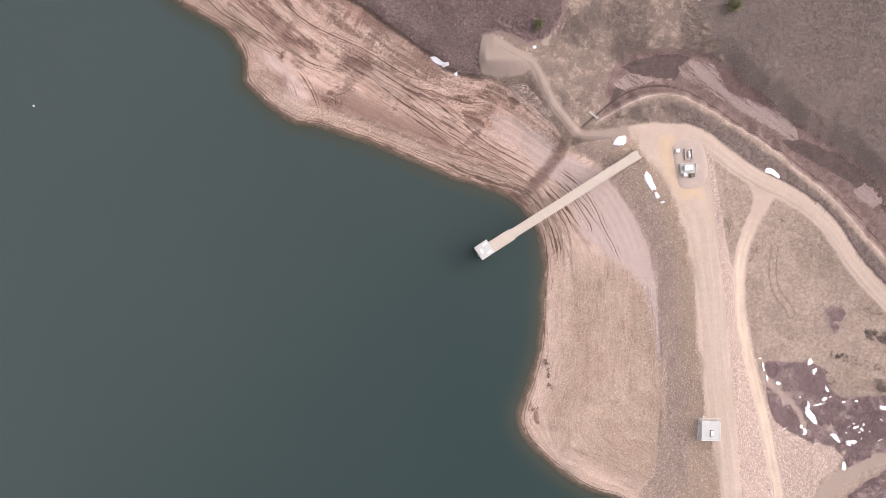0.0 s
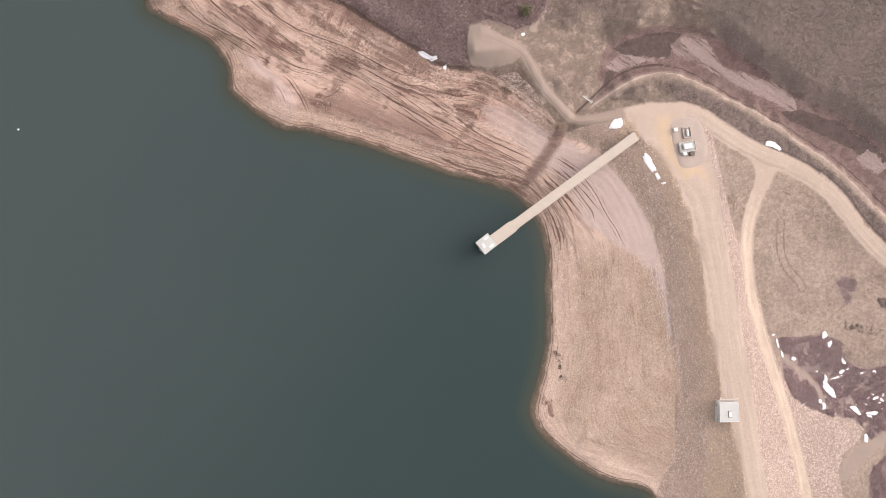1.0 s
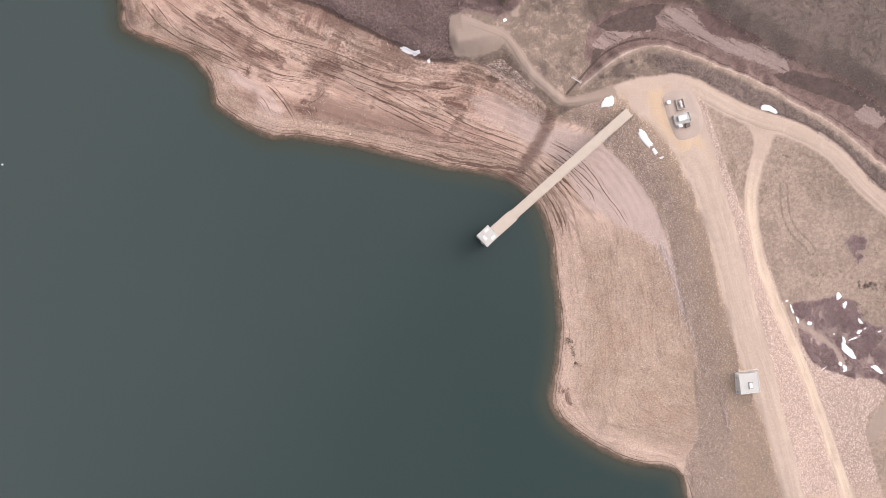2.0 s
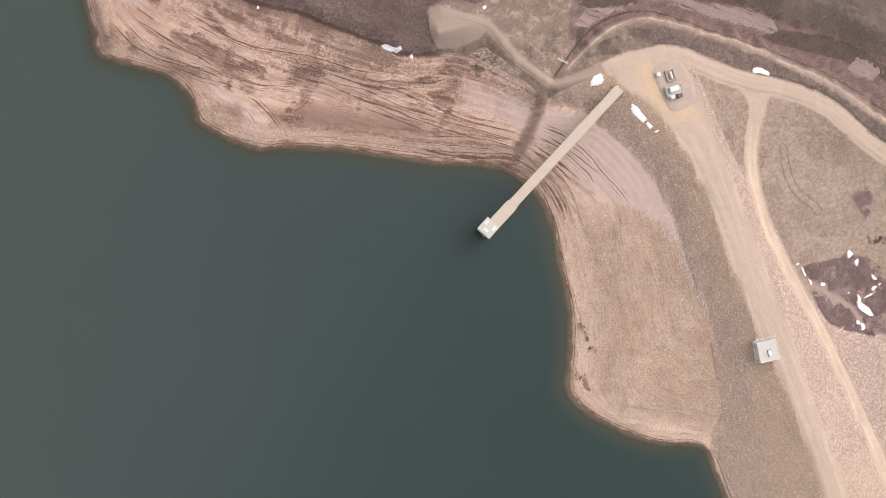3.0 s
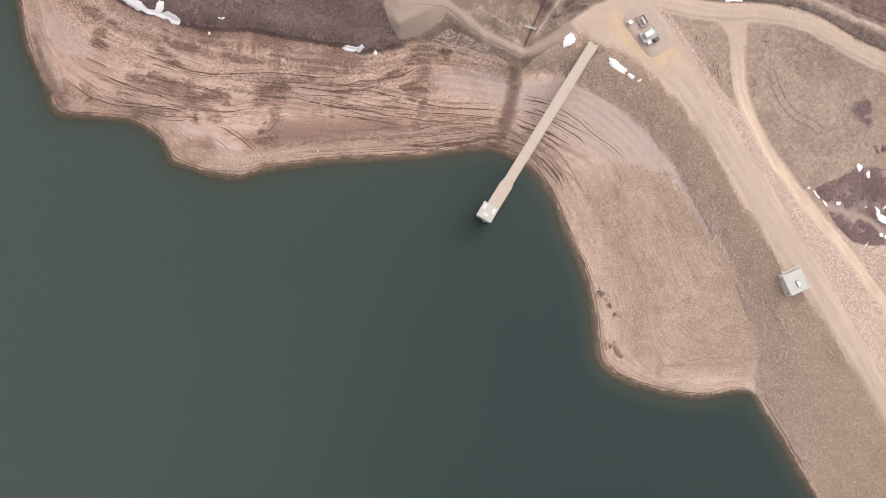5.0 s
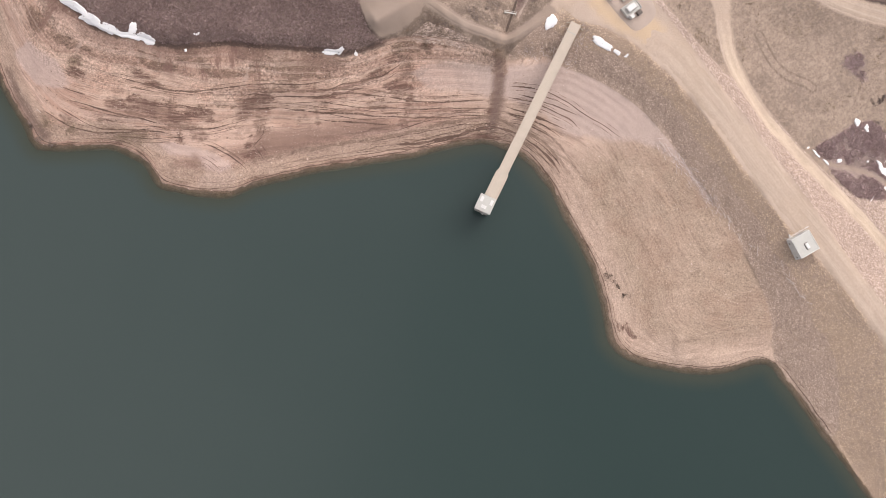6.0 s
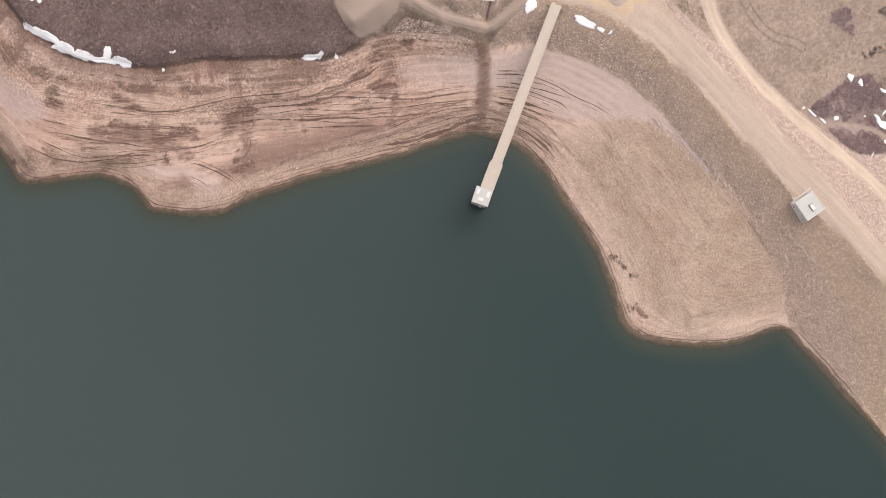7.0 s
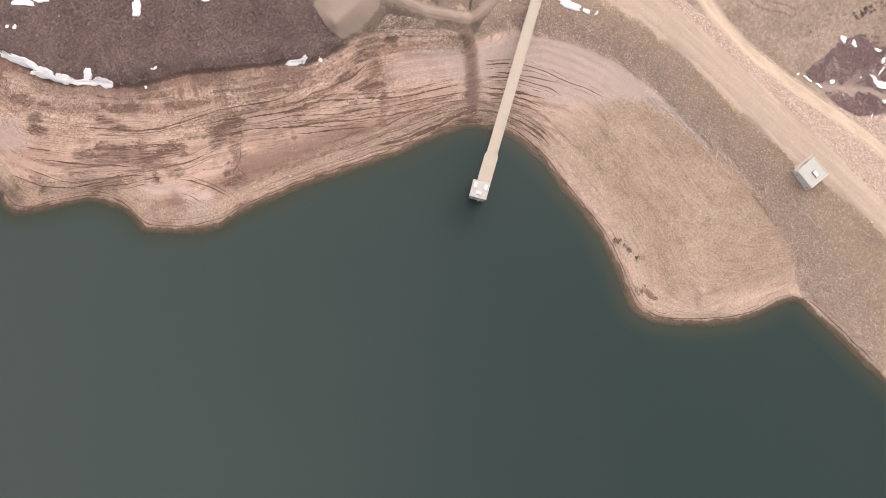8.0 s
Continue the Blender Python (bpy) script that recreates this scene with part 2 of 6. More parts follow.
# dark mud and dead weed with clear shapes
MUD = [((-22.4, 49.3), (-17.4, 48.1), 1.6), ((-20.3, 47.6), (-18.9, 46.8), 1.3), ((-37.9, 57.8), (-36.9, 55.6), 1.3), ((-34.7, 54.9), (-30.9, 53.1), 1.1),
       ((-53.9, 62.8), (-50.2, 60.4), 1.3), ((-50.2, 60.1), (-45.8, 56.9), 0.7), ((8.3, 35.8), (11.2, 33.4), 1.4), ((18.8, 39.2), (20.6, 38.6), 0.9),
       ((32.1, 30.3), (30.6, 24.7), 0.6), ((30.6, 24.7), (24.3, 18.4), 0.9), ((11.2, 32.6), (5.8, 27.6), 0.5), ((-24.7, 44.2), (-28.9, 40.4), 0.4)]
MUD += [((-65.3, 83.6), (-65.9, 78.5), 0.5), ((-66.0, 78.5), (-66.2, 73.3), 0.6), ((-66.0, 73.3), (-65.4, 68.5), 0.6), ((-60.8, 67.4), (-56.0, 63.1), 0.5)]
MUD += [((-28.5, 40.5), (-24.9, 38.4), 0.7), ((19.4, 16.1), (25.2, 12.1), 0.6), ((-43.7, 64.0), (-41.2, 60.5), 1.4), ((-33.0, 53.5), (-31.1, 51.5), 1.0),
        ((-48.3, 66.5), (-46.7, 64.7), 0.9), ((-55.3, 62.0), (-51.3, 58.9), 1.0), ((-51.5, 76.9), (-49.9, 75.0), 1.1), ((-39.5, 67.8), (-37.4, 64.8), 0.9),
        ((-38.4, 53.1), (-40.0, 50.9), 0.4), ((-8.4, 42.8), (-2.0, 39.7), 0.5), ((25.0, -38.7), (26.0, -42.5), 0.3), ((-2.0, 39.7), (12.2, 40.6), 0.4)]
# the dark gully beside the bridge, and the weedy margin of the far shore
GULLY = [((33.7, 31.6), (29.8, 24.7), 0.9), ((29.8, 24.7), (26.5, 19.7), 1.3), ((26.5, 19.7), (23.0, 16.2), 1.1),
         ((-65.2, 86.0), (-66.3, 79.0), 0.8), ((-66.3, 79.0), (-66.4, 72.0), 0.9), ((-66.4, 72.0), (-65.6, 68.3), 1.0)]
# thin films of brown silt
FILM = [((-23.3, 41.8), (-10.4, 34.7), 2.0), ((-10.4, 34.7), (1.2, 29.6), 1.6), ((-46.0, 47.2), (-39.3, 45.3), 1.6), ((-30.6, 41.9), (-27.8, 38.4), 1.7),
        ((-41.9, 62.4), (-40.5, 60.3), 1.4), ((-17.9, 59.3), (-12.9, 57.3), 1.4), ((-4.5, 50.1), (-0.3, 45.9), 1.7)]
# smooth grey-lilac silt under the riprap, and a brown wedge of mud beyond the gully
LILAC = [(13.8, 35.9), (17.5, 35.7), (23.2, 32.7), (29.0, 27.8), (34.8, 24.9), (41.4, 21.5), (46.0, 17.3), (50.0, 12.0), (53.3, 5.4), (55.0, -2.3), (56.4, -11.2),
         (57.3, -18.8), (57.2, -24.0), (56.0, -22.1), (55.6, -16.0), (53.4, -8.0), (48.7, -2.6), (44.9, -0.4), (41.7, 2.8), (38.4, 4.6), (36.2, 8.2), (34.9, 13.2),
         (33.8, 16.2), (29.1, 20.8), (20.9, 27.1), (14.9, 31.9)]
WEDGE = [(-27.8, 40.5), (-24.5, 41.8), (-21.2, 41.9), (-17.7, 39.1), (-12.9, 36.9), (-10.0, 36.6), (-5.5, 34.1), (0.0, 30.7), (4.1, 27.5), (-1.0, 29.3), (-7.1, 31.7),
         (-12.3, 33.4), (-17.5, 35.0), (-21.8, 35.7), (-25.7, 36.8)]
# old water lines cut into the slope: width, then the places they pass
LINES_MID = [(0.50, (-24.0, 51.7), (-14.8, 46.9), (-7.0, 42.6), (-0.3, 38.9), (8.9, 32.1), (14.1, 28.4), (25.1, 21.8)),
             (0.34, (-15.7, 45.8), (-8.0, 41.3), (-2.8, 37.7), (7.6, 30.3), (13.1, 27.0), (18.8, 24.0), (24.6, 20.5)),
             (0.46, (-24.7, 49.9), (-17.5, 45.7), (-10.1, 40.7), (-1.9, 34.6), (6.6, 28.8), (11.1, 26.3), (18.9, 21.8), (23.3, 19.0)),
             (0.40, (-10.6, 38.9), (-7.1, 36.1), (-3.0, 33.2), (1.4, 30.4), (4.6, 28.3)), (0.30, (-10.8, 41.9), (-7.6, 39.8), (-5.5, 38.3)),
             (0.30, (-16.5, 44.9), (-10.3, 40.4), (-4.3, 35.7), (1.9, 31.2)), (0.36, (3.8, 27.1), (7.8, 26.0), (11.6, 24.8), (16.4, 22.7), (23.5, 18.9))]
LINES_LOW = [(0.85, (1.5, 25.0), (4.5, 23.5), (7.9, 21.8), (15.6, 19.1), (21.9, 17.0), (25.0, 14.6), (28.5, 9.3), (30.6, 3.1), (31.0, -1.0)),
             (0.22, (-6.0, 29.6), (5.0, 25.4), (12.0, 22.6), (20.0, 19.4)), (0.18, (-8.0, 28.6), (4.0, 22.8)),
             (0.45, (-7.3, 44.2), (-3.9, 42.5), (-1.1, 42.1), (2.4, 40.5), (5.0, 39.9), (8.2, 39.0), (12.9, 39.0))]
LINES_BRIDGE = [(0.40, (30.4, 22.9), (36.3, 17.9), (40.4, 12.4), (42.9, 6.9), (44.6, 3.7), (46.7, -1.2)), (0.45, (29.6, 20.5), (33.8, 16.2), (36.9, 11.7), (39.2, 8.2), (40.1, 5.3)),
                (0.75, (28.4, 18.6), (31.9, 14.5), (33.8, 11.6), (35.4, 9.3), (37.4, 6.6)), (0.50, (27.6, 17.4), (30.9, 14.2), (32.8, 11.3), (35.4, 5.9)),
                (0.30, (27.1, 15.5), (30.4, 12.2), (32.3, 9.3), (33.2, 7.2)), (0.40, (31.7, 20.1), (33.9, 17.6), (36.4, 14.4), (41.3, 8.0))]
LINES_WEST = [(0.50, (-45.6, 72.4), (-42.6, 69.0), (-38.1, 64.4), (-33.5, 60.1), (-26.8, 56.2), (-18.5, 52.4), (-10.9, 47.8), (-3.5, 44.1)),
              (0.60, (-43.0, 67.5), (-40.3, 64.8), (-38.2, 62.8)), (0.30, (-57.0, 77.1), (-54.7, 73.6), (-51.6, 70.2)),
              (0.42, (-56.5, 72.5), (-50.0, 65.2), (-43.1, 58.5), (-38.7, 53.7)), (0.30, (-55.9, 70.1), (-49.9, 64.2), (-46.0, 61.0)),
              (0.46, (-62.7, 73.6), (-59.4, 67.1), (-53.7, 61.9), (-44.6, 56.6), (-38.0, 50.8)), (0.50, (-51.3, 59.8), (-45.6, 55.4), (-39.8, 52.2), (-38.0, 50.3)),
              (0.34, (-59.7, 73.0), (-54.9, 64.3), (-49.8, 60.4), (-43.2, 56.3), (-39.1, 53.2))]
LINES_POINT = [(0.42, (-37.9, 52.7), (-34.4, 50.9), (-30.9, 49.2), (-23.6, 47.2)), (0.50, (-36.3, 48.3), (-34.1, 46.0), (-32.6, 43.6), (-31.3, 41.0), (-30.0, 37.4)),
               (0.30, (-38.5, 46.6), (-36.4, 43.4), (-35.2, 40.0)), (0.30, (-41.1, 60.9), (-36.9, 58.0), (-32.6, 55.1), (-28.7, 53.0)),
               (0.45, (-22.5, 42.3), (-25.4, 41.5), (-28.7, 40.3)), (0.40, (-20.4, 45.1), (-22.8, 42.5), (-25.0, 42.1)), (0.40, (-26.1, 42.9), (-25.8, 39.9), (-25.5, 36.6)),
               (0.35, (-23.8, 44.7), (-25.4, 42.4), (-27.4, 41.6)), (0.35, (-24.3, 41.0), (-24.4, 38.6))]
# foot of the fan of old water lines
FAN = [(-57, 175), (-59, 110), (-61, 90), (-60.5, 78), (-58.5, 70), (-53.8, 65.1), (-46.5, 59.9), (-39.1, 54.0), (-31.8, 49.8), (-24.5, 46.2), (-18.9, 43.6), (-10.3, 37.6),
       (-1.7, 32.4), (8.4, 26.2), (18.5, 20.7), (24.3, 16.9)]
FAN_LEVEL = 1.8

# snow drifts: x, y, length, width, angle
SNOW = [(45.6, 28.8, 2.9, 2.6, 20), (53.0, 18.8, 5.4, 1.6, -58), (54.9, 15.4, 2.0, 0.8, -60), (56.2, 13.6, 0.9, 0.6, 0), (83.2, 21.0, 4.0, 1.5, -28),
        (0.3, 48.7, 3.8, 1.2, -30), (2.3, 47.7, 1.9, 0.9, 5), (4.9, 45.6, 1.1, 0.7, 60), (24.0, 51.3, 0.9, 0.8, 0), (63.4, 64.0, 3.4, 1.1, -60),
        (110.4, 61.3, 2.4, 1.4, 30), (111.8, 60.4, 1.2, 0.7, 80), (108.6, 60.2, 0.9, 0.6, 0), (-43.0, 87.0, 8.5, 1.9, -66), (-41.2, 82.2, 6.5, 2.0, -60), (-39.0, 78.6, 5.0, 1.7, -50)]
SNOW += [(-37.2, 76.3, 4.8, 1.2, -42), (-35.6, 74.9, 4.0, 1.3, -44), (-34.6, 75.6, 3.4, 1.7, 48), (-33.2, 72.6, 4.4, 1.9, -45), (-34.3, 95.7, 5.0, 1.5, -40), (-31.0, 93.3, 3.0, 1.0, -40),
         (-17.0, 78.7, 4.2, 1.8, 45), (-5.0, 70.3, 1.7, 0.9, -40), (-40.2, 94.1, 0.9, 0.6, 0), (-39.1, 92.9, 1.0, 0.8, 0), (-45.0, 91.0, 2.4, 1.4, -60),
         (-27.1, 66.0, 0.6, 0.6, 0), (-22.9, 67.1, 1.3, 0.5, -20)]
SNOW_WET = [(95.1, -40.3, 4.2, 2.0, -55), (94.4, -38.2, 3.0, 0.9, 80), (94.1, -26.4, 1.8, 1.2, 60), (95.3, -28.7, 1.5, 1.1, 80), (86.2, -31.8, 1.3, 1.0, -30),
            (82.1, -27.6, 2.4, 0.5, -75), (83.2, -30.4, 1.6, 0.6, -75), (81.2, -25.4, 0.7, 0.4, 0), (93.3, -44.2, 1.6, 1.0, 70), (92.4, -42.9, 1.0, 0.9, 0)]
SNOW_WET += [(98.8, -33.4, 2.2, 0.6, -60), (98.4, -36.0, 1.3, 1.0, 20), (101.2, -45.7, 3.2, 1.1, -38), (105.2, -46.8, 3.0, 0.8, 5), (106.5, -43.2, 1.6, 0.7, 20),
             (108.0, -43.8, 1.2, 0.6, -60), (102.9, -52.8, 2.2, 1.1, 80), (113.0, -38.1, 2.6, 1.0, -5), (106.3, -36.4, 1.0, 0.6, 0), (103.3, -36.7, 0.9, 0.6, 0),
             (97.2, -37.4, 3.0, 0.5, 12)]
SNOW_WET += [(104.9, -43.0, 0.8, 0.35, 30), (106.0, -42.3, 0.6, 0.5, -20), (107.4, -44.4, 1.0, 0.3, 10), (108.6, -42.6, 0.9, 0.5, 75), (109.9, -44.3, 0.5, 0.4, 0), (104.0, -44.6, 0.9, 0.3, -40),
             (107.6, -46.0, 0.7, 0.3, 60), (104.4, -47.4, 1.4, 0.6, -10), (112.6, -41.2, 0.9, 0.4, -50), (112.2, -46.3, 1.2, 0.3, 25), (88.2, -43.2, 1.4, 0.25, 25), (99.9, -35.4, 0.7, 0.5, 40), (92.4, -35.6, 0.6, 0.4, 0)]
THICKET_PATH = [(82.5, -29.5), (84.6, -32.0), (87.5, -34.2), (90.4, -37.2), (92.6, -40.4), (93.2, -43.6)]


def smooth(points, gap=1.0):
    """A Catmull-Rom line through the points, sampled about every gap metres."""
    p = np.array(points, float)
    p = np.vstack([2 * p[0] - p[1], p, 2 * p[-1] - p[-2]])
    out = []
    for i in range(1, len(p) - 2):
        n = max(2, int(np.hypot(*(p[i + 1] - p[i])[:2]) / gap))
        t = np.linspace(0, 1, n, endpoint=False)[:, None]
        out.append(0.5 * (2 * p[i] + (p[i + 1] - p[i - 1]) * t + (2 * p[i - 1] - 5 * p[i] + 4 * p[i + 1] - p[i + 2]) * t ** 2
                          + (3 * p[i] - p[i - 1] - 3 * p[i + 1] + p[i + 2]) * t ** 3))
    return np.vstack(out + [p[-2:-1]])


def line_distance(x, y, line):
    """Distance of many points from an open line."""
    best = np.full(x.shape, 1e9, np.float32)
    for (ax, ay), (bx, by) in zip(line[:-1, :2], line[1:, :2]):
        dx, dy = bx - ax, by - ay
        k = np.clip(((x - ax) * dx + (y - ay) * dy) / (dx * dx + dy * dy + 1e-9), 0, 1)
        np.minimum(best, (x - ax - k * dx) ** 2 + (y - ay - k * dy) ** 2, out=best)
    return np.sqrt(best)


def line_near(x, y, line):
    """Distance from an open line, and how far along it the nearest point lies."""
    best, place, run = np.full(x.shape, 1e9, np.float32), np.zeros(x.shape, np.float32), 0.0
    for (ax, ay), (bx, by) in zip(line[:-1, :2], line[1:, :2]):
        dx, dy = bx - ax, by - ay
        k = np.clip(((x - ax) * dx + (y - ay) * dy) / (dx * dx + dy * dy + 1e-9), 0, 1)
        d = (x - ax - k * dx) ** 2 + (y - ay - k * dy) ** 2
        place = np.where(d < best, run + k * math.hypot(dx, dy), place)
        best = np.minimum(best, d)
        run += math.hypot(dx, dy)
    return np.sqrt(best), place


def area_distance(x, y, polygon):
    """Signed distance of many points from a closed outline, negative inside."""
    ring = np.vstack([polygon, polygon[:1]])[:, :2]
    inside = np.zeros(x.shape, bool)
    for (ax, ay), (bx, by) in zip(ring[:-1], ring[1:]):
        if ay != by:
            inside ^= ((ay > y) != (by > y)) & (x < (bx - ax) * (y - ay) / (by - ay) + ax)
    return np.where(inside, -1, 1) * line_distance(x, y, ring)


def value_noise(x, y, scale, seed):
    """Smooth random values, -1 to 1."""
    table = np.random.RandomState(seed).uniform(-1, 1, (256, 256)).astype(np.float32)
    u, v = x / scale, y / scale
    i, j = np.floor(u).astype(int), np.floor(v).astype(int)
    fu, fv = u - i, v - j
    fu, fv = fu * fu * (3 - 2 * fu), fv * fv * (3 - 2 * fv)
    g = lambda a, b: table[a & 255, b & 255]
    return (g(i, j) * (1 - fu) + g(i + 1, j) * fu) * (1 - fv) + (g(i, j + 1) * (1 - fu) + g(i + 1, j + 1) * fu) * fv


def ramp(v, lo, hi):
    t = np.clip((v - lo) / (hi - lo), 0, 1)
    return t * t * (3 - 2 * t)


# ---------------------------------------------------------------- relief
shore_line, bluff_line = smooth(SHORE, 1.7), smooth(BLUFF, 1.7)
lake_outline = np.vstack([shore_line, [(-2000, -178), (-2000, 175)]])
rip_low_line = smooth(RIP_LOW)
upper_line = np.vstack([smooth([(*p, 7.6) for p in BLUFF], 2.0), smooth(RIP_LOW, 2.0)])      # top of the drawdown slope
upper_run = np.concatenate([[0], np.cumsum(np.hypot(*np.diff(upper_line[:, :2], axis=0).T))])
slope_outline = np.vstack([shore_line, upper_line[::-1, :2]])
high_line = smooth(HIGH_WATER + RIP_LOW[2:], 2.0)
high_run = np.concatenate([[0], np.cumsum(np.hypot(*np.diff(high_line[:, :2], axis=0).T))])
striped_outline = np.vstack([shore_line, high_line[::-1, :2]])
south_shore = shore_line[(shore_line[:, 0] > 20) & (shore_line[:, 1] < 7)][::3]
nearest = np.array([high_line[np.argmin(np.hypot(*(high_line[:, :2] - p).T)), :2] for p in south_shore])
fan_line = smooth(FAN + [tuple(p) for p in south_shore + 0.38 * (nearest - south_shore)], 2.0)
fan_outline = np.vstack([shore_line, fan_line[::-1]])
HALF, CELL = 184.0, 2.0
SIZE = int(2 * HALF / CELL) + 1


def relief_grid():
    """Heights between the known lines (shore, crest, roads, bluff), spread evenly over the ground between them."""
    z, fixed = np.zeros((SIZE, SIZE)), np.zeros((SIZE, SIZE), bool)

    def hold(line, height=None):
        l = smooth(line) if len(line[0]) == 3 or height is not None else line
        h = l[:, 2] if l.shape[1] == 3 else np.full(len(l), height)
        i = np.clip(np.round((l[:, 0] + HALF) / CELL).astype(int), 0, SIZE - 1)
        j = np.clip(np.round((l[:, 1] + HALF) / CELL).astype(int), 0, SIZE - 1)
        z[i, j], fixed[i, j] = h, True

    e = np.linspace(-HALF, HALF, SIZE)
    z[:, -1] = np.interp(e, [-70, -60, -44, 0, 180], [-8, 0, 9, 26, 34])
    z[-1, :] = np.interp(e, [-180, -80, -60, -35, 20, 180], [1, 3, 4.5, 7, 16, 34])
    z[:, 0] = np.interp(e, [50, 58, 76, 81, 95, 130], [-8, 0, 9, 9, 4.2, 2])
    z[0, :] = -8
    fixed[0, :] = fixed[-1, :] = fixed[:, 0] = fixed[:, -1] = True
    hold([(x + 1.5, y + 2.0) for x, y in BLUFF[:18]], 9.6)
    hold([(x - 1.0, y - 1.4) for x, y in BLUFF], 7.0)
    hold(RIP_LOW)
    hold(CREST_L, 9.0)
    hold(CREST_R, 9.0)
    hold([((a[0] + b[0]) / 2, (a[1] + b[1]) / 2) for a, b in zip(CREST_L[2:], CREST_R[1:])], 9.05)
    hold(CH_OUT[1:], 7.4)
    hold([(x + 3.5, y + 5.0) for x, y in CH_OUT[3:]], 11.0)
    hold(CH_IN, 6.4)
    hold(BERM[1:], 8.6)
    for line in (TOE, NROAD, WROAD):
        hold(line)
    hold([(17, 47.5), (14, 50), (12, 47.5), (20, 47)], 12.2)
    hold([(62, 19), (62, 28)], 9.0)
    hold([(88, -34), (98, -40), (110, -42)], 3.0)
    hold([(88, 2), (94, -8), (97, -18)], 6.2)
    hold(SHORE, 0.0)
    for cell in (8, 4, 2, 1):                        # coarse to fine relaxation
        for _ in range(260 if cell == 1 else 200):
            s = z[::cell, ::cell]
            f = fixed[::cell, ::cell]
            m = s.copy()
            m[1:-1, 1:-1] = (s[2:, 1:-1] + s[:-2, 1:-1] + s[1:-1, 2:] + s[1:-1, :-2]) / 4
            z[::cell, ::cell] = np.where(f, s, s + 1.0 * (m - s))
        if cell > 1:
            c = cell // 2
            g = z[::cell, ::cell]
            half = z[::c, ::c].copy()
            half[1::2, ::2] = (g[1:] + g[:-1]) / 2
            full = half.copy()
            full[:, 1::2] = (half[:, :-1:2] + half[:, 2::2]) / 2
            keep = fixed[::c, ::c]
            z[::c, ::c] = np.where(keep, z[::c, ::c], full)
    return z


RELIEF = relief_grid()


def level_of(x, y):
    """Height of the ground with no small bumps."""
    x, y = np.asarray(x, float), np.asarray(y, float)
    u, v = (np.clip(x, -HALF, HALF - 0.01) + HALF) / CELL, (np.clip(y, -HALF, HALF - 0.01) + HALF) / CELL
    i, j = u.astype(int), v.astype(int)
    fu, fv = u - i, v - j
    z = (RELIEF[i, j] * (1 - fu) + RELIEF[i + 1, j] * fu) * (1 - fv) + (RELIEF[i, j + 1] * (1 - fu) + RELIEF[i + 1, j + 1] * fu) * fv
    shore = area_distance(x, y, lake_outline)
    shore = shore + 0.3 * value_noise(x, y, 2.3, 21) + 0.22 * value_noise(x, y, 0.9, 22)
    top, place = line_near(x, y, upper_line[:, :2])
    mid, run = line_near(x, y, high_line[:, :2])
    rim, bank = np.interp(place, upper_run, upper_line[:, 2]), np.interp(run, high_run, high_line[:, 2])
    wetted = np.maximum(shore, 0)
    fan = line_distance(x, y, fan_line)
    low = np.where(area_distance(x, y, fan_outline) < 0, FAN_LEVEL * wetted / (wetted + fan + 0.01), FAN_LEVEL + (bank - FAN_LEVEL) * fan / (fan + mid + 0.01))
    low = np.minimum(low, bank)
    slope = np.where(area_distance(x, y, striped_outline) < 0, low, bank + (rim - bank) * mid / (mid + top + 0.01))
    z = np.where((area_distance(x, y, slope_outline) < 0) & (shore > 0), slope, z)
    z = np.where(shore < 0, -np.minimum(np.abs(shore) * 0.3 + 0.02, 12.0), np.maximum(z, np.minimum(shore * 0.1, 0.2)))
    return z, shore


def height(x, y):
    """Ground height at many points."""
    x, y = np.asarray(x, float), np.asarray(y, float)
    z, shore = level_of(x, y)
    land = ramp(shore, 0.0, 3.0)
    steps = land * ramp(-z, -7.2, -6.2) * ramp(y, -5.0, 8.0)        # old water lines cut into the slope
    z = z + steps * 0.06 * np.sin(z * 21.0 + 2.0 * value_noise(x, y, 14.0, 4)) + steps * 0.05 * np.sin(z * 47.0)
    z = z + land * (0.10 * value_noise(x, y, 3.1, 1) + 0.05 * value_noise(x, y, 1.2, 2) + 0.18 * value_noise(x, y, 9.0, 3))
    far = np.maximum(np.hypot(x, y) - 260, 0)
    return z + far * 0.05 * (1 + 0.7 * value_noise(x, y, 300.0, 5))


# ---------------------------------------------------------------- mesh helpers
def numpy_mesh(name, verts, faces, attributes=None, shade=False):
    """A mesh from arrays of vertices and of equally sized faces."""
    me = bpy.data.meshes.new(name)
    verts, faces = np.asarray(verts, np.float32), np.asarray(faces, np.int32)
    k = faces.shape[1]
    me.vertices.add(len(verts))
    me.vertices.foreach_set("co", verts.ravel())
    me.loops.add(faces.size)
    me.loops.foreach_set("vertex_index", faces.ravel())
    me.polygons.add(len(faces))
    me.polygons.foreach_set("loop_start", np.arange(0, faces.size, k, dtype=np.int32))
    me.polygons.foreach_set("use_smooth", np.full(len(faces), shade))
    for key, values in (attributes or {}).items():
        me.attributes.new(key, 'FLOAT', 'POINT').data.foreach_set("value", np.asarray(values, np.float32))
    me.update(calc_edges=True)
    return me


def grid_faces(n, m):
    i, j = np.meshgrid(np.arange(n - 1), np.arange(m - 1), indexing='ij')
    a = (i * m + j).ravel()
    return np.stack([a, a + m, a + m + 1, a + 1], 1)


def thing(name, mesh, mat, label, category, kind="", group=""):
    ob = new(name, mesh)
    if mat:
        mesh.materials.append(mat)
    return tagged(ob, label, category, group, kind)


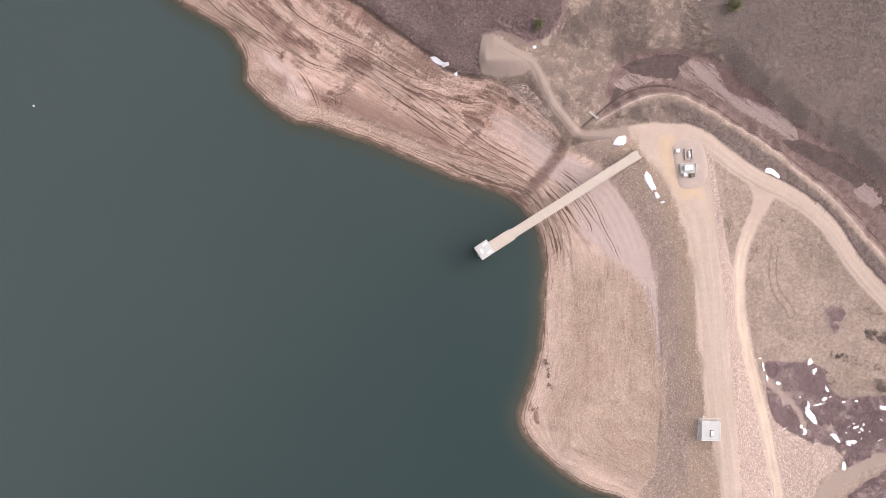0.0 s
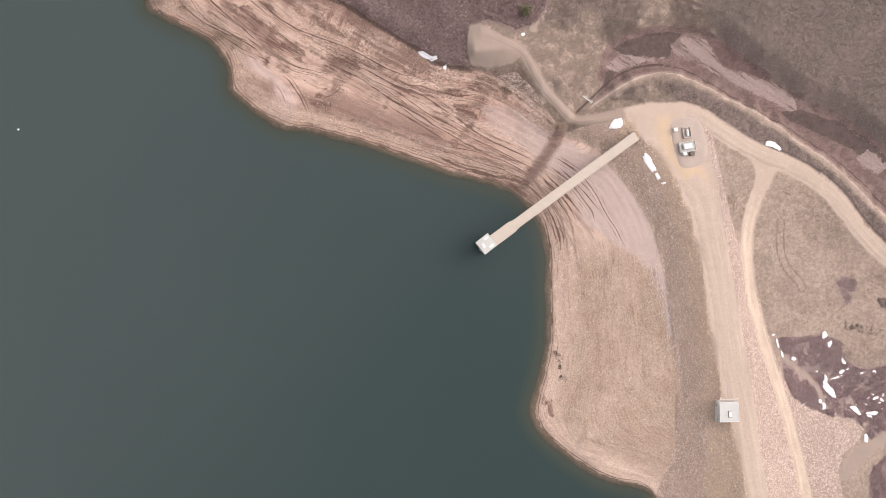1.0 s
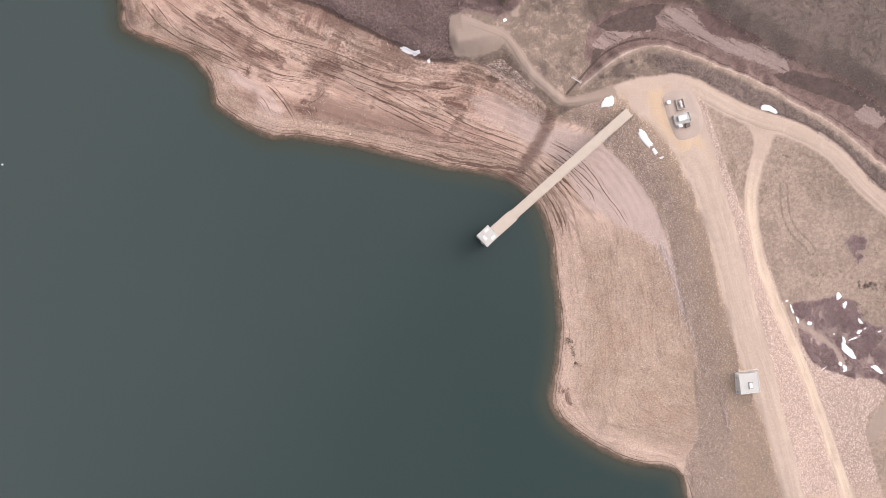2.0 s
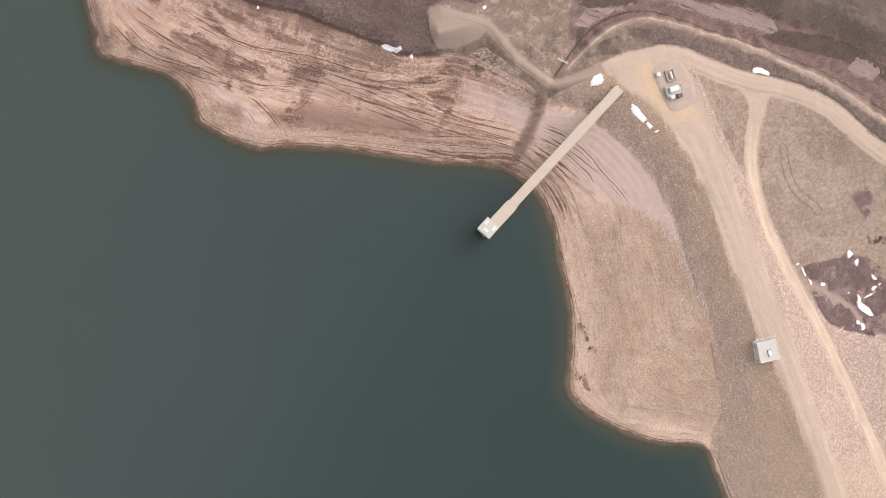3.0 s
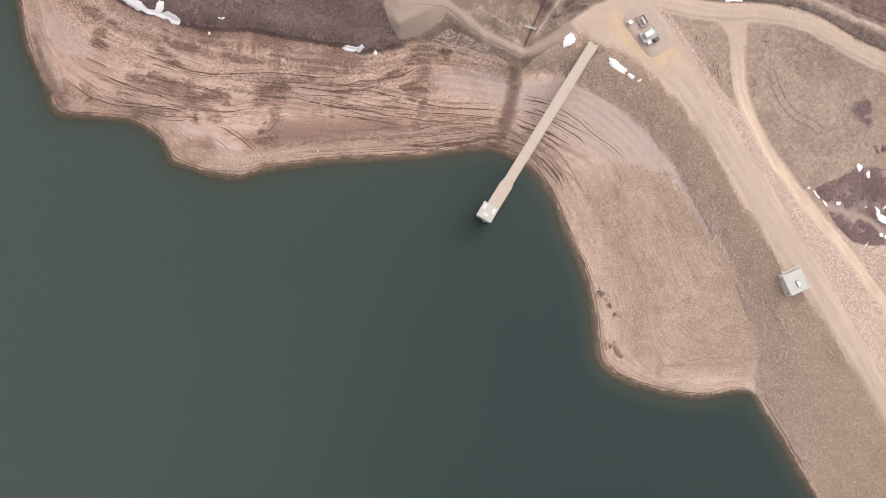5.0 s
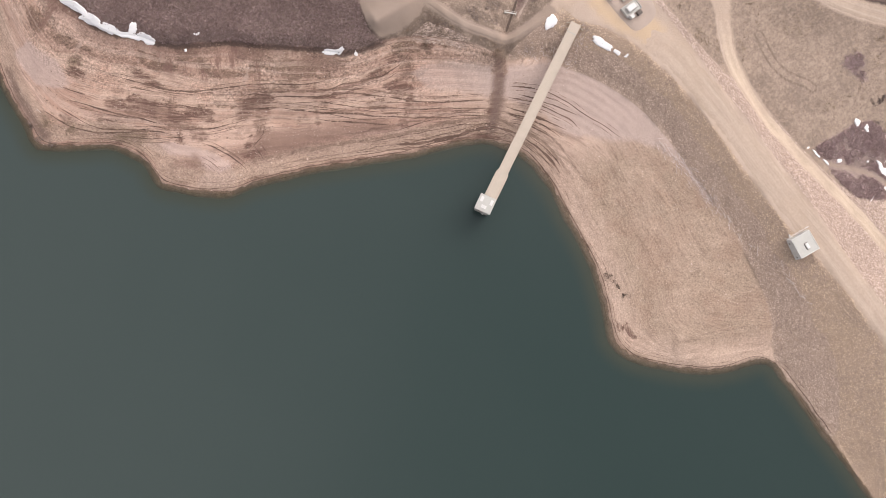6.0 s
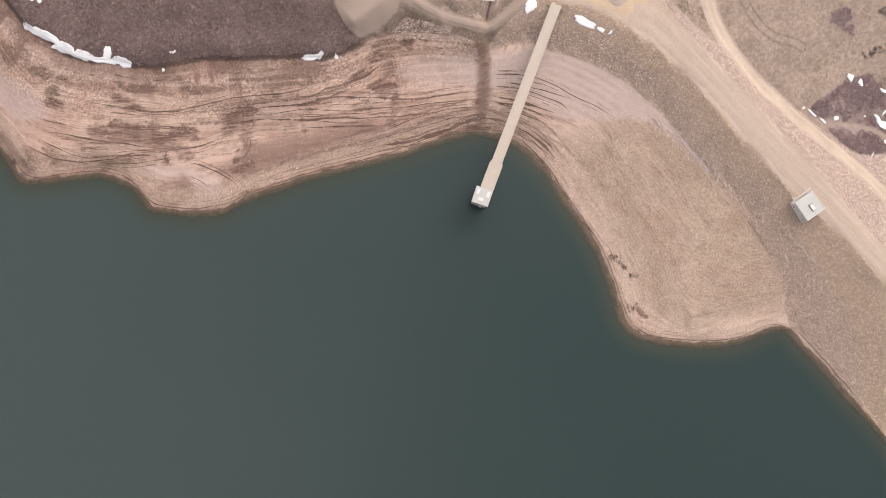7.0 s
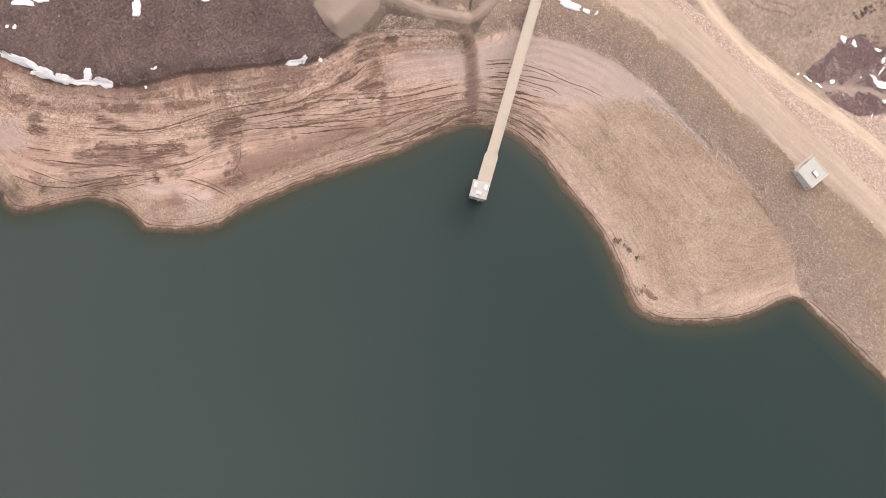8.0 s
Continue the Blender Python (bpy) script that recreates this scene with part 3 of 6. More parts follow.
def part(name, bm, material, parent, label=""):
    """Links a bmesh as one mesh object under a thing or a part."""
    me = bpy.data.meshes.new(name)
    bm.to_mesh(me)
    bm.free()
    me.materials.append(material)
    ob = new(name, me)
    ob.parent = parent
    return tagged(ob, label) if label else ob


def empty(name, m, label, category, group=""):
    ob = new(name)
    ob.matrix_world = m
    return tagged(ob, label, category, group)


def box(sx, sy, sz, x=0, y=0, z=0, bevel=0.0, bm=None, rot=0.0, taper=1.0):
    """A bevelled block whose base centre lies at x, y, z."""
    own = bmesh.new()
    bmesh.ops.create_cube(own, size=1.0, matrix=Matrix.Translation((0, 0, sz / 2)) @ Matrix.Diagonal((sx, sy, sz, 1)))
    if taper != 1.0:
        for v in own.verts:
            if v.co.z > sz / 2:
                v.co.x *= taper
                v.co.y *= taper
    if bevel:
        bmesh.ops.bevel(own, geom=own.edges[:], offset=bevel, segments=2, affect='EDGES')
    bmesh.ops.transform(own, matrix=pose(x, y, z, 0, 0, rot), verts=own.verts)
    if bm is None:
        return own
    tmp = bpy.data.meshes.new("tmp")
    own.to_mesh(tmp)
    own.free()
    bm.from_mesh(tmp)
    bpy.data.meshes.remove(tmp)
    return bm


def rod(p, q, r, bm=None, sides=8, r2=None):
    """A round bar from p to q."""
    bm = bm or bmesh.new()
    p, q = Vector(p), Vector(q)
    m = Matrix.Translation((p + q) / 2) @ (q - p).to_track_quat('Z', 'Y').to_matrix().to_4x4()
    bmesh.ops.create_cone(bm, cap_ends=True, segments=sides, radius1=r, radius2=r if r2 is None else r2, depth=(q - p).length, matrix=m)
    return bm


# ---------------------------------------------------------------- ground materials
def dirt_colour(n):
    """Packed pale sandy dirt with wheel-worn streaks."""
    big, mid, fine = n.noise(0.11, 3.0), n.noise(0.7, 4.0), n.noise(5.0, 4.0)
    c = n.mix(n.step(big, 0.4, 0.62), (0.485, 0.376, 0.298), (0.48, 0.365, 0.278))
    c = n.mix(n.mul(n.step(mid, 0.4, 0.8), 0.4), c, (0.53, 0.42, 0.34))
    return n.gain(c, n.add(0.8, n.mul(fine, 0.3)))


def gravel_colour(n):
    f = n.noise(7.0, 3.0)
    return n.gain((0.41, 0.325, 0.268), n.add(n.add(0.62, n.mul(f, 0.5)), n.mul(n.noise(0.5, 3.0), 0.25)))


def road_material(name, body, worn, edge):
    """Packed dirt with long wheel streaks; across runs from -1 to 1."""
    n = Nodes(name)
    u, run = n.attr("across"), n.attr("run")
    k = n.t.nodes.new("ShaderNodeCombineXYZ")
    n.put(k.inputs[0], n.mul(u, 2.6))
    n.put(k.inputs[1], n.mul(run, 0.035))
    streak = n.noise(1.0, 5.0, k.outputs[0], 0.7)
    k = n.t.nodes.new("ShaderNodeCombineXYZ")
    n.put(k.inputs[0], n.mul(u, 9.0))
    n.put(k.inputs[1], n.mul(run, 0.06))
    rut = n.noise(1.0, 4.0, k.outputs[0], 0.75)
    wheel = n.math('ABSOLUTE', n.add(n.math('ABSOLUTE', u), -0.42))
    c = n.mix(n.step(streak, 0.3, 0.72), body, worn)
    c = n.mix(n.mul(n.step(wheel, 0.2, 0.05), n.step(streak, 0.3, 0.6, 0.2, 0.6)), c, worn)
    c = n.mix(n.mul(n.step(n.math('ABSOLUTE', u), 0.65, 1.0), 0.6), c, edge)
    c = n.gain(c, n.step(rut, 0.32, 0.52, 0.9, 1.015))
    c = n.mix(n.mul(n.step(n.noise(0.13, 4.0), 0.48, 0.62), 0.45), c, edge)
    c = n.mix(n.step(n.add(run, n.mul(n.noise(0.5, 4.0), 6.0)), 4.0, 16.0), dirt_colour(n), c)      # fades into the open plaza
    n.bump(n.noise(4.0, 5.0), 0.35, 0.06)
    return n.done(n.gain(c, n.add(n.step(n.noise(2.2, 4.0, rough=0.8), 0.3, 0.7, 0.9, 1.07), n.mul(n.add(n.noise(6.0, 3.0), -0.5), 0.15))))


def pad_material():
    n = Nodes("grey_gravel")
    n.bump(n.noise(9.0, 3.0), 0.5, 0.05)
    return n.done(gravel_colour(n))


def ground_material():
    n = Nodes("open_ground")
    wob = n.mul(n.add(n.noise(0.35, 6.0, rough=0.7), -0.5), 3.2)      # ragged borders
    fray = n.mul(n.add(n.noise(2.2, 4.0), -0.5), 1.4)
    rag = n.add(wob, fray)
    fine, mid, big = n.noise(6.0, 4.0, rough=0.7), n.noise(1.1, 5.0), n.noise(0.12, 4.0)
    gap = lambda key, lo, hi, r=1.0: n.step(n.add(n.attr(key), n.mul(rag, r)), lo, hi, 1.0, 0.0)
    # dry grass
    col = n.mix(n.step(mid, 0.35, 0.7), (0.298, 0.222, 0.17), (0.388, 0.296, 0.227))
    col = n.mix(n.step(big, 0.42, 0.62), col, n.mix(n.step(mid, 0.4, 0.62), (0.25, 0.19, 0.149), (0.325, 0.242, 0.183)))
    tuft = n.noise(2.6, 3.0, rough=0.75)
    col = n.mix(n.mul(n.step(tuft, 0.58, 0.7), 0.6), col, (0.13, 0.10, 0.08))
    hill = n.t.nodes.new("ShaderNodeSeparateXYZ")
    n.put(hill.inputs[0], n.pos)
    mottle = n.mul(n.step(n.noise(0.4, 6.0, rough=0.82), 0.36, 0.55), n.step(hill.outputs[1], 24.0, 32.0))
    col = n.mix(n.mul(mottle, 0.9), col, n.mix(n.noise(2.5, 4.0, rough=0.8), (0.10, 0.072, 0.056), (0.26, 0.192, 0.148)))
    # soil under the sagebrush and the brush strip
    dark = n.mix(n.step(n.noise(2.4, 4.0, rough=0.8), 0.35, 0.65), (0.138, 0.095, 0.082), (0.24, 0.176, 0.148))
    dark = n.mix(n.mul(n.step(n.noise(0.05, 3.0), 0.42, 0.6), 0.5), dark, (0.215, 0.146, 0.13))
    east_soil = n.mix(n.step(n.noise(2.8, 4.0, rough=0.8), 0.35, 0.65), (0.135, 0.103, 0.085), (0.20, 0.155, 0.128))
    east_soil = n.mix(n.mul(n.step(n.noise(0.07, 4.0), 0.5, 0.64), 0.5), east_soil, (0.225, 0.16, 0.135))
    dark = n.mix(n.step(hill.outputs[0], 45.0, 55.0), dark, east_soil)
    col = n.mix(gap("d_sage", -0.1, 0.5, 1.0), col, dark)
    col = n.mix(n.mul(gap("d_brush", -0.4, 0.8, 0.7), 0.85), col, n.mix(n.step(n.noise(0.9, 6.0, rough=0.82), 0.38, 0.62), (0.088, 0.066, 0.058), (0.19, 0.138, 0.118)))
    col = n.mix(n.mul(gap("d_willow", -0.8, 0.8, 0.8), 0.9), col, n.mix(mid, (0.235, 0.172, 0.152), (0.33, 0.25, 0.215)))
    # drawdown slope: pink silt with old water lines that follow the levels, rills that run down it
    sep = n.t.nodes.new("ShaderNodeSeparateXYZ")
    n.put(sep.inputs[0], n.pos)
    px, py = sep.outputs[0], sep.outputs[1]
    lev, along = n.attr("level"), n.attr("along")
    lev = n.add(lev, n.mul(n.add(n.noise(0.06, 3.0), -0.5), 0.7))

    def vec(a, b, c):
        k = n.t.nodes.new("ShaderNodeCombineXYZ")
        for socket, v in zip(k.inputs, (a, b, c)):
            n.put(socket, v)
        return k.outputs[0]

    def contour(stretch, rate, detail, rough=0.55):
        return n.noise(1.0, detail, vec(n.mul(px, stretch), n.mul(py, stretch), n.mul(lev, rate)), rough)

    north = n.step(n.add(py, n.mul(rag, 1.5)), -8.0, 4.0)
    bands = contour(0.02, 1.1, 3.0)
    thin = contour(0.016, 2.6, 1.5)
    hair = contour(0.03, 6.5, 2.0)
    rill = n.noise(1.0, 4.0, vec(n.mul(along, 0.55), n.mul(lev, 0.12), 0.0), 0.65)
    grit = n.noise(2.7, 3.0, rough=0.9)
    silt = n.mix(n.step(bands, 0.38, 0.62), (0.43, 0.278, 0.212), (0.585, 0.412, 0.315))
    silt = n.mix(n.mul(n.step(n.noise(0.09, 4.0), 0.45, 0.6), 0.6), silt, (0.47, 0.292, 0.216))
    silt = n.mix(n.mul(n.math('SUBTRACT', 1.0, north), 0.6), silt, n.gain((0.462, 0.337, 0.252), n.add(0.8, n.mul(bands, 0.4))))
    silt = n.mix(n.mul(n.step(px, 16.0, 30.0), 0.6), silt, n.gain((0.49, 0.366, 0.285), n.add(0.84, n.mul(bands, 0.3))))
    stubble = n.mix(n.step(grit, 0.34, 0.68), (0.275, 0.2, 0.142), (0.475, 0.352, 0.258))
    stubble = n.mix(n.mul(n.step(n.noise(0.14, 4.0), 0.42, 0.62), 0.55), stubble, (0.335, 0.218, 0.155))
    stubble = n.mix(n.mul(n.step(n.noise(0.06, 5.0, rough=0.65), 0.48, 0.64), 0.5), stubble, n.gain((0.49, 0.36, 0.27), n.add(0.82, n.mul(grit, 0.3))))
    plain_shore = n.math('SUBTRACT', 1.0, north)
    silt = n.mix(n.mul(n.mul(plain_shore, 0.85), n.step(n.add(n.attr("d_shore"), n.mul(rag, 2.2)), 2.0, 9.0)), silt, stubble)
    swash = n.noise(1.0, 4.0, vec(n.mul(px, 0.05), n.mul(py, 0.05), n.mul(n.add(n.attr("d_shore"), n.mul(wob, 0.25)), 0.9)), 0.65)      # faint bands along the water
    silt = n.gain(silt, n.add(north, n.mul(plain_shore, n.step(swash, 0.3, 0.7, 0.95, 1.03))))
    # brown scrubby patches drawn out along the levels, more of them high on the slope
    patch = n.noise(1.0, 6.0, vec(n.mul(px, 0.13), n.mul(py, 0.13), n.mul(lev, 0.7)), 0.7)
    high = n.step(lev, 4.4, 5.6)
    brown = n.mul(n.step(n.add(patch, n.mul(high, 0.06)), 0.56, 0.64), n.mul(north, n.step(py, 12.0, 20.0)))
    silt = n.mix(n.mul(brown, n.step(grit, 0.25, 0.62, 0.15, 0.95)), silt, (0.165, 0.104, 0.075))
    scrub = n.mul(n.mul(high, north), n.step(n.noise(1.3, 5.0, rough=0.8), 0.5, 0.62))
    silt = n.mix(n.mul(scrub, 0.7), silt, (0.20, 0.132, 0.095))
    # old water lines
    low = n.step(lev, 5.4, 4.7)
    shown = n.mul(n.step(n.noise(0.06, 3.0), 0.36, 0.5), n.add(0.25, n.mul(low, 0.75)))
    dash = n.step(n.noise(0.7, 5.0, rough=0.75), 0.34, 0.5)
    swell = n.add(0.006, n.mul(n.step(n.noise(0.25, 4.0, rough=0.7), 0.5, 0.72), 0.03))
    cut = n.mul(n.step(n.math('ABSOLUTE', n.add(thin, -0.47)), n.add(swell, 0.006), n.mul(swell, 0.6)), shown)
    cut = n.math('MAXIMUM', cut, n.mul(n.step(n.math('ABSOLUTE', n.add(thin, -0.55)), n.add(swell, 0.006), n.mul(swell, 0.6)), shown))
    cut2 = n.mul(n.step(n.math('ABSOLUTE', n.add(hair, -0.5)), 0.03, 0.008), n.mul(n.step(n.noise(0.13, 3.0), 0.45, 0.56), low))
    comb = contour(0.012, 4.2, 1.0)
    teeth = n.math('MAXIMUM', n.step(n.math('ABSOLUTE', n.add(comb, -0.44)), 0.012, 0.006), n.step(n.math('ABSOLUTE', n.add(comb, -0.54)), 0.014, 0.007))
    cut2 = n.math('MAXIMUM', cut2, n.mul(n.mul(teeth, n.step(n.noise(0.16, 4.0, rough=0.7), 0.38, 0.48)), n.mul(low, n.step(lev, 1.2, 1.9))))
    lines = n.mul(n.math('MAXIMUM', cut, n.mul(cut2, 0.85)), n.add(0.22, n.mul(north, 0.2)))
    silt = n.mix(n.mul(n.mul(n.step(thin, 0.5, 0.54), north), 0.4), silt, (0.63, 0.46, 0.365))
    silt = n.mix(n.mul(lines, dash), silt, (0.10, 0.058, 0.045))
    smear = n.noise(1.0, 4.0, vec(n.mul(px, 0.1), n.mul(py, 0.1), n.mul(lev, 3.0)), 0.6)
    silt = n.mix(n.mul(n.mul(n.step(smear, 0.57, 0.63), north), n.mul(dash, 0.3)), silt, (0.17, 0.105, 0.08))
    runs = n.mul(n.step(rill, 0.6, 0.68), n.mul(north, n.step(n.noise(0.2, 3.0), 0.42, 0.56)))
    silt = n.mix(n.mul(n.mul(runs, dash), 0.4), silt, (0.17, 0.11, 0.082))
    silt = n.mix(n.mul(gap("d_pale", -0.6, 0.5, 0.8), 0.82), silt, n.gain((0.50, 0.371, 0.315), n.add(0.85, n.mul(hair, 0.28))))
    spread = n.mul(n.add(patch, -0.5), 9.0)
    mud = n.step(n.add(n.add(n.attr("d_silt"), n.mul(rag, 0.9)), spread), -0.9, 0.6, 1.0, 0.0)
    comb_mud = n.step(n.noise(1.0, 4.0, vec(n.mul(px, 0.16), n.mul(py, 0.16), n.mul(n.attr("level"), 6.0)), 0.7), 0.36, 0.6, 0.3, 1.0)      # fine layers in the mud
    silt = n.mix(n.mul(n.mul(mud, comb_mud), n.step(n.noise(1.5, 5.0, rough=0.8), 0.25, 0.6, 0.3, 0.95)), silt, (0.165, 0.1, 0.075))
    film = n.step(n.add(n.attr("d_film"), n.mul(rag, 0.9)), -1.4, 1.2, 1.0, 0.0)
    silt = n.mix(n.mul(film, 0.85), silt, n.gain((0.25, 0.158, 0.121), n.add(0.8, n.mul(hair, 0.4))))
    edge = n.mul(n.add(n.noise(0.7, 6.0, rough=0.85), -0.5), 4.6)
    weed = n.step(n.add(n.add(n.attr("d_mud"), edge), n.mul(n.add(smear, -0.5), 7.0)), -0.5, 0.35, 1.0, 0.0)
    silt = n.mix(n.mul(n.mul(weed, comb_mud), n.step(n.noise(2.0, 4.0, rough=0.85), 0.32, 0.52, 0.4, 1.0)), silt, (0.145, 0.082, 0.062))
    pebble = n.cells(2.0)[0]
    # granular upper half
    grainy = n.mul(n.mul(n.step(lev, 2.9, 4.0), north), n.step(n.noise(0.11, 4.0, rough=0.7), 0.4, 0.55))
    silt = n.mix(n.mul(grainy, 0.85), silt, n.gain(silt, n.step(n.noise(1.9, 3.0, rough=0.95), 0.38, 0.62, 0.55, 1.32)))
    silt = n.mix(n.mul(n.step(pebble, 0.2, 0.1), n.step(n.noise(0.3, 3.0), 0.42, 0.62)), silt, (0.58, 0.46, 0.38))
    silt = n.mix(n.mul(n.mul(gap("d_lilac", -0.6, 1.3, 0.9), n.math('SUBTRACT', 1.0, mud)), n.step(px, 20.0, 32.0, 0.5, 0.84)), silt, n.gain((0.485, 0.374, 0.322), n.add(0.88, n.mul(bands, 0.22))))
    # stony strip above the water, wet edge
    inland = n.add(n.attr("d_shore"), n.mul(rag, 0.8))
    strip = n.mul(n.step(inland, 0.6, 1.3), n.step(inland, 5.6, 4.2))
    silt = n.mix(n.mul(strip, n.mul(north, 0.7)), silt, n.mix(n.noise(2.6, 3.0, rough=0.85), (0.22, 0.142, 0.104), (0.56, 0.415, 0.315)))
    off = n.add(n.attr("d_shore"), n.mul(n.add(n.noise(0.22, 4.0), -0.5), 2.2))
    ledge = n.math('MAXIMUM', n.step(n.math('ABSOLUTE', n.add(off, -4.4)), 0.5, 0.2), n.step(n.math('ABSOLUTE', n.add(off, -2.2)), 0.2, 0.08))
    ledge = n.math('MAXIMUM', ledge, n.mul(n.step(n.math('ABSOLUTE', n.add(off, -6.4)), 0.3, 0.12), n.step(px, -12.0, -2.0)))
    ledge = n.mul(ledge, n.step(n.add(px, n.mul(rag, 4.0)), -34.0, -16.0, 0.12, 1.0))
    silt = n.mix(n.mul(n.mul(ledge, north), n.mul(dash, 0.5)), silt, (0.13, 0.08, 0.06))
    gully = n.mul(gap("d_gully", -0.7, 1.0, 0.7), n.step(n.noise(2.2, 4.0, rough=0.85), 0.28, 0.6, 0.45, 0.95))
    silt = n.mix(gully, silt, (0.195, 0.13, 0.104))
    calm = n.mul(n.math('MAXIMUM', n.mul(n.mul(low, north), n.step(inland, 5.0, 7.0)), n.mul(gap("d_lilac", -1.5, 0.5, 0.6), 1.3)), 0.62)      # bare wet-laid silt is smooth
    silt = n.mix(calm, n.gain(silt, n.step(n.noise(2.6, 4.0, rough=0.9), 0.32, 0.68, 0.76, 1.18)), silt)
    wet = n.step(n.add(n.attr("level"), n.mul(rag, 0.05)), 0.22, 0.02)
    silt = n.mix(n.mul(wet, 0.55), silt, (0.14, 0.092, 0.068))
    # the low bank under the sagebrush
    bank = n.mul(n.step(n.add(n.attr("d_bluff"), n.mul(rag, 1.6)), 4.2, 0.3), n.step(along, 150.0, 130.0))
    streak = n.noise(1.0, 5.0, vec(n.mul(along, 0.32), n.mul(lev, 0.25), 3.0), 0.7)
    upper = n.mul(n.mul(high, north), n.step(along, 150.0, 130.0))
    silt = n.mix(n.mul(upper, n.step(streak, 0.53, 0.62, 0.0, 0.85)), silt, (0.225, 0.132, 0.104))
    silt = n.mix(n.mul(upper, n.step(streak, 0.42, 0.33, 0.0, 0.6)), silt, (0.55, 0.40, 0.325))
    silt = n.mix(n.mul(bank, n.add(0.2, n.mul(rill, 0.9))), silt, (0.20, 0.118, 0.092))
    col = n.mix(gap("d_beach", -0.25, 0.35, 0.35), col, silt)
    brink_shade = n.mul(n.step(n.math('ABSOLUTE', n.add(n.add(n.attr("d_sage"), n.mul(rag, 0.5)), -0.3)), 0.75, 0.25), n.step(px, 14.0, 10.0))      # jagged dark edge of the bluff with its shadow, painted into the colour
    col = n.mix(n.mul(brink_shade, 0.75), col, (0.085, 0.056, 0.046))
    # rock-covered dam faces: the bed between the stones
    bed = n.mix(n.step(n.noise(2.8, 3.0, rough=0.85), 0.35, 0.65), n.mix(n.step(n.noise(0.1, 3.0), 0.4, 0.6), (0.295, 0.211, 0.166), (0.36, 0.254, 0.184)), (0.43, 0.325, 0.253))
    col = n.mix(gap("d_rip", -0.2, 0.3, 0.3), col, bed)
    bed2 = n.mix(n.step(n.noise(2.6, 3.0, rough=0.8), 0.35, 0.65), (0.315, 0.226, 0.175), (0.50, 0.38, 0.30))
    col = n.mix(gap("d_ripdown", -0.3, 0.4, 0.4), col, bed2)
    # spillway channel: wet red earth, bare grey rock
    earth = n.mix(n.step(n.noise(0.5, 5.0), 0.35, 0.65), (0.155, 0.102, 0.086), (0.205, 0.14, 0.119))
    earth = n.mix(gap("d_red", -0.2, 0.2, 0.5), earth, n.mix(n.step(n.noise(0.8, 5.0), 0.35, 0.7), (0.12, 0.076, 0.066), (0.155, 0.102, 0.088)))
    earth = n.mix(gap("d_wet", -0.15, 0.15, 0.5), earth, n.mix(n.step(n.noise(0.8, 5.0), 0.35, 0.7), (0.088, 0.062, 0.053), (0.118, 0.083, 0.071)))
    reach = n.add(n.add(n.attr("d_channel"), n.mul(n.step(n.attr("d_berm"), 3.0, 5.0), -1.7)), n.mul(rag, 0.3))
    col = n.mix(n.step(reach, -0.1, 0.1, 1.0, 0.0), col, earth)
    beds = n.noise(1.0, 5.0, vec(n.mul(n.add(px, n.mul(py, 0.35)), 0.12), n.mul(n.add(py, n.mul(px, 0.75)), 0.35), 0.0), 0.7)
    rock = n.mix(n.step(beds, 0.38, 0.6), (0.24, 0.172, 0.148), (0.31, 0.231, 0.198))
    rock = n.mix(n.mul(n.step(n.math('ABSOLUTE', n.add(beds, -0.42)), 0.02, 0.006), 0.85), rock, (0.085, 0.06, 0.05))
    col = n.mix(gap("d_slab", -0.1, 0.15, 1.1), col, rock)
    col = n.mix(n.mul(gap("d_berm", 0.4, 1.3, 0.9), 0.55), col, (0.36, 0.268, 0.21))
    col = n.mix(n.mul(gap("d_berm", 0.1, 0.34, 0.3), 0.75), col, (0.5, 0.39, 0.318))
    col = n.mix(n.mul(gap("d_ditch", 0.14, 0.36, 0.16), 0.85), col, (0.075, 0.052, 0.042))
    tuned = n.gain(col, n.add(n.step(n.noise(2.0, 4.0, rough=0.85), 0.3, 0.7, 0.84, 1.14), n.mul(n.add(fine, -0.5), 0.3)))
    col = n.mix(n.mul(calm, gap("d_beach", -0.25, 0.35, 0.35)), tuned, col)
    # wheel tracks, roads
    col = n.mix(n.mul(gap("d_rut", 0.1, 0.36, 0.1), 0.5), col, (0.12, 0.085, 0.067))
    col = n.mix(gap("d_track", -0.2, 0.5, 0.5), col, n.gain(n.mix(0.5, dirt_colour(n), (0.34, 0.256, 0.206)), 0.8))
    bank_shade = n.mul(n.mul(n.step(n.add(n.attr("d_road"), n.mul(rag, 0.3)), 1.0, 0.5), gap("d_brush", -0.6, 0.4, 0.3)), 0.7)      # shade of the bank beside the access road, put into the colour
    col = n.mix(bank_shade, col, (0.085, 0.06, 0.05))
    sandy = n.mix(n.mul(gap("d_sandy", -1.0, 1.6, 0.9), 0.7), dirt_colour(n), (0.53, 0.385, 0.245))
    col = n.mix(gap("d_road", -0.25, 0.55, 0.42), col, sandy)
    n.bump(n.add(n.noise(3.0, 6.0, rough=0.7), n.mul(bands, 0.5)), 0.6, 0.22)
    return n.done(col)


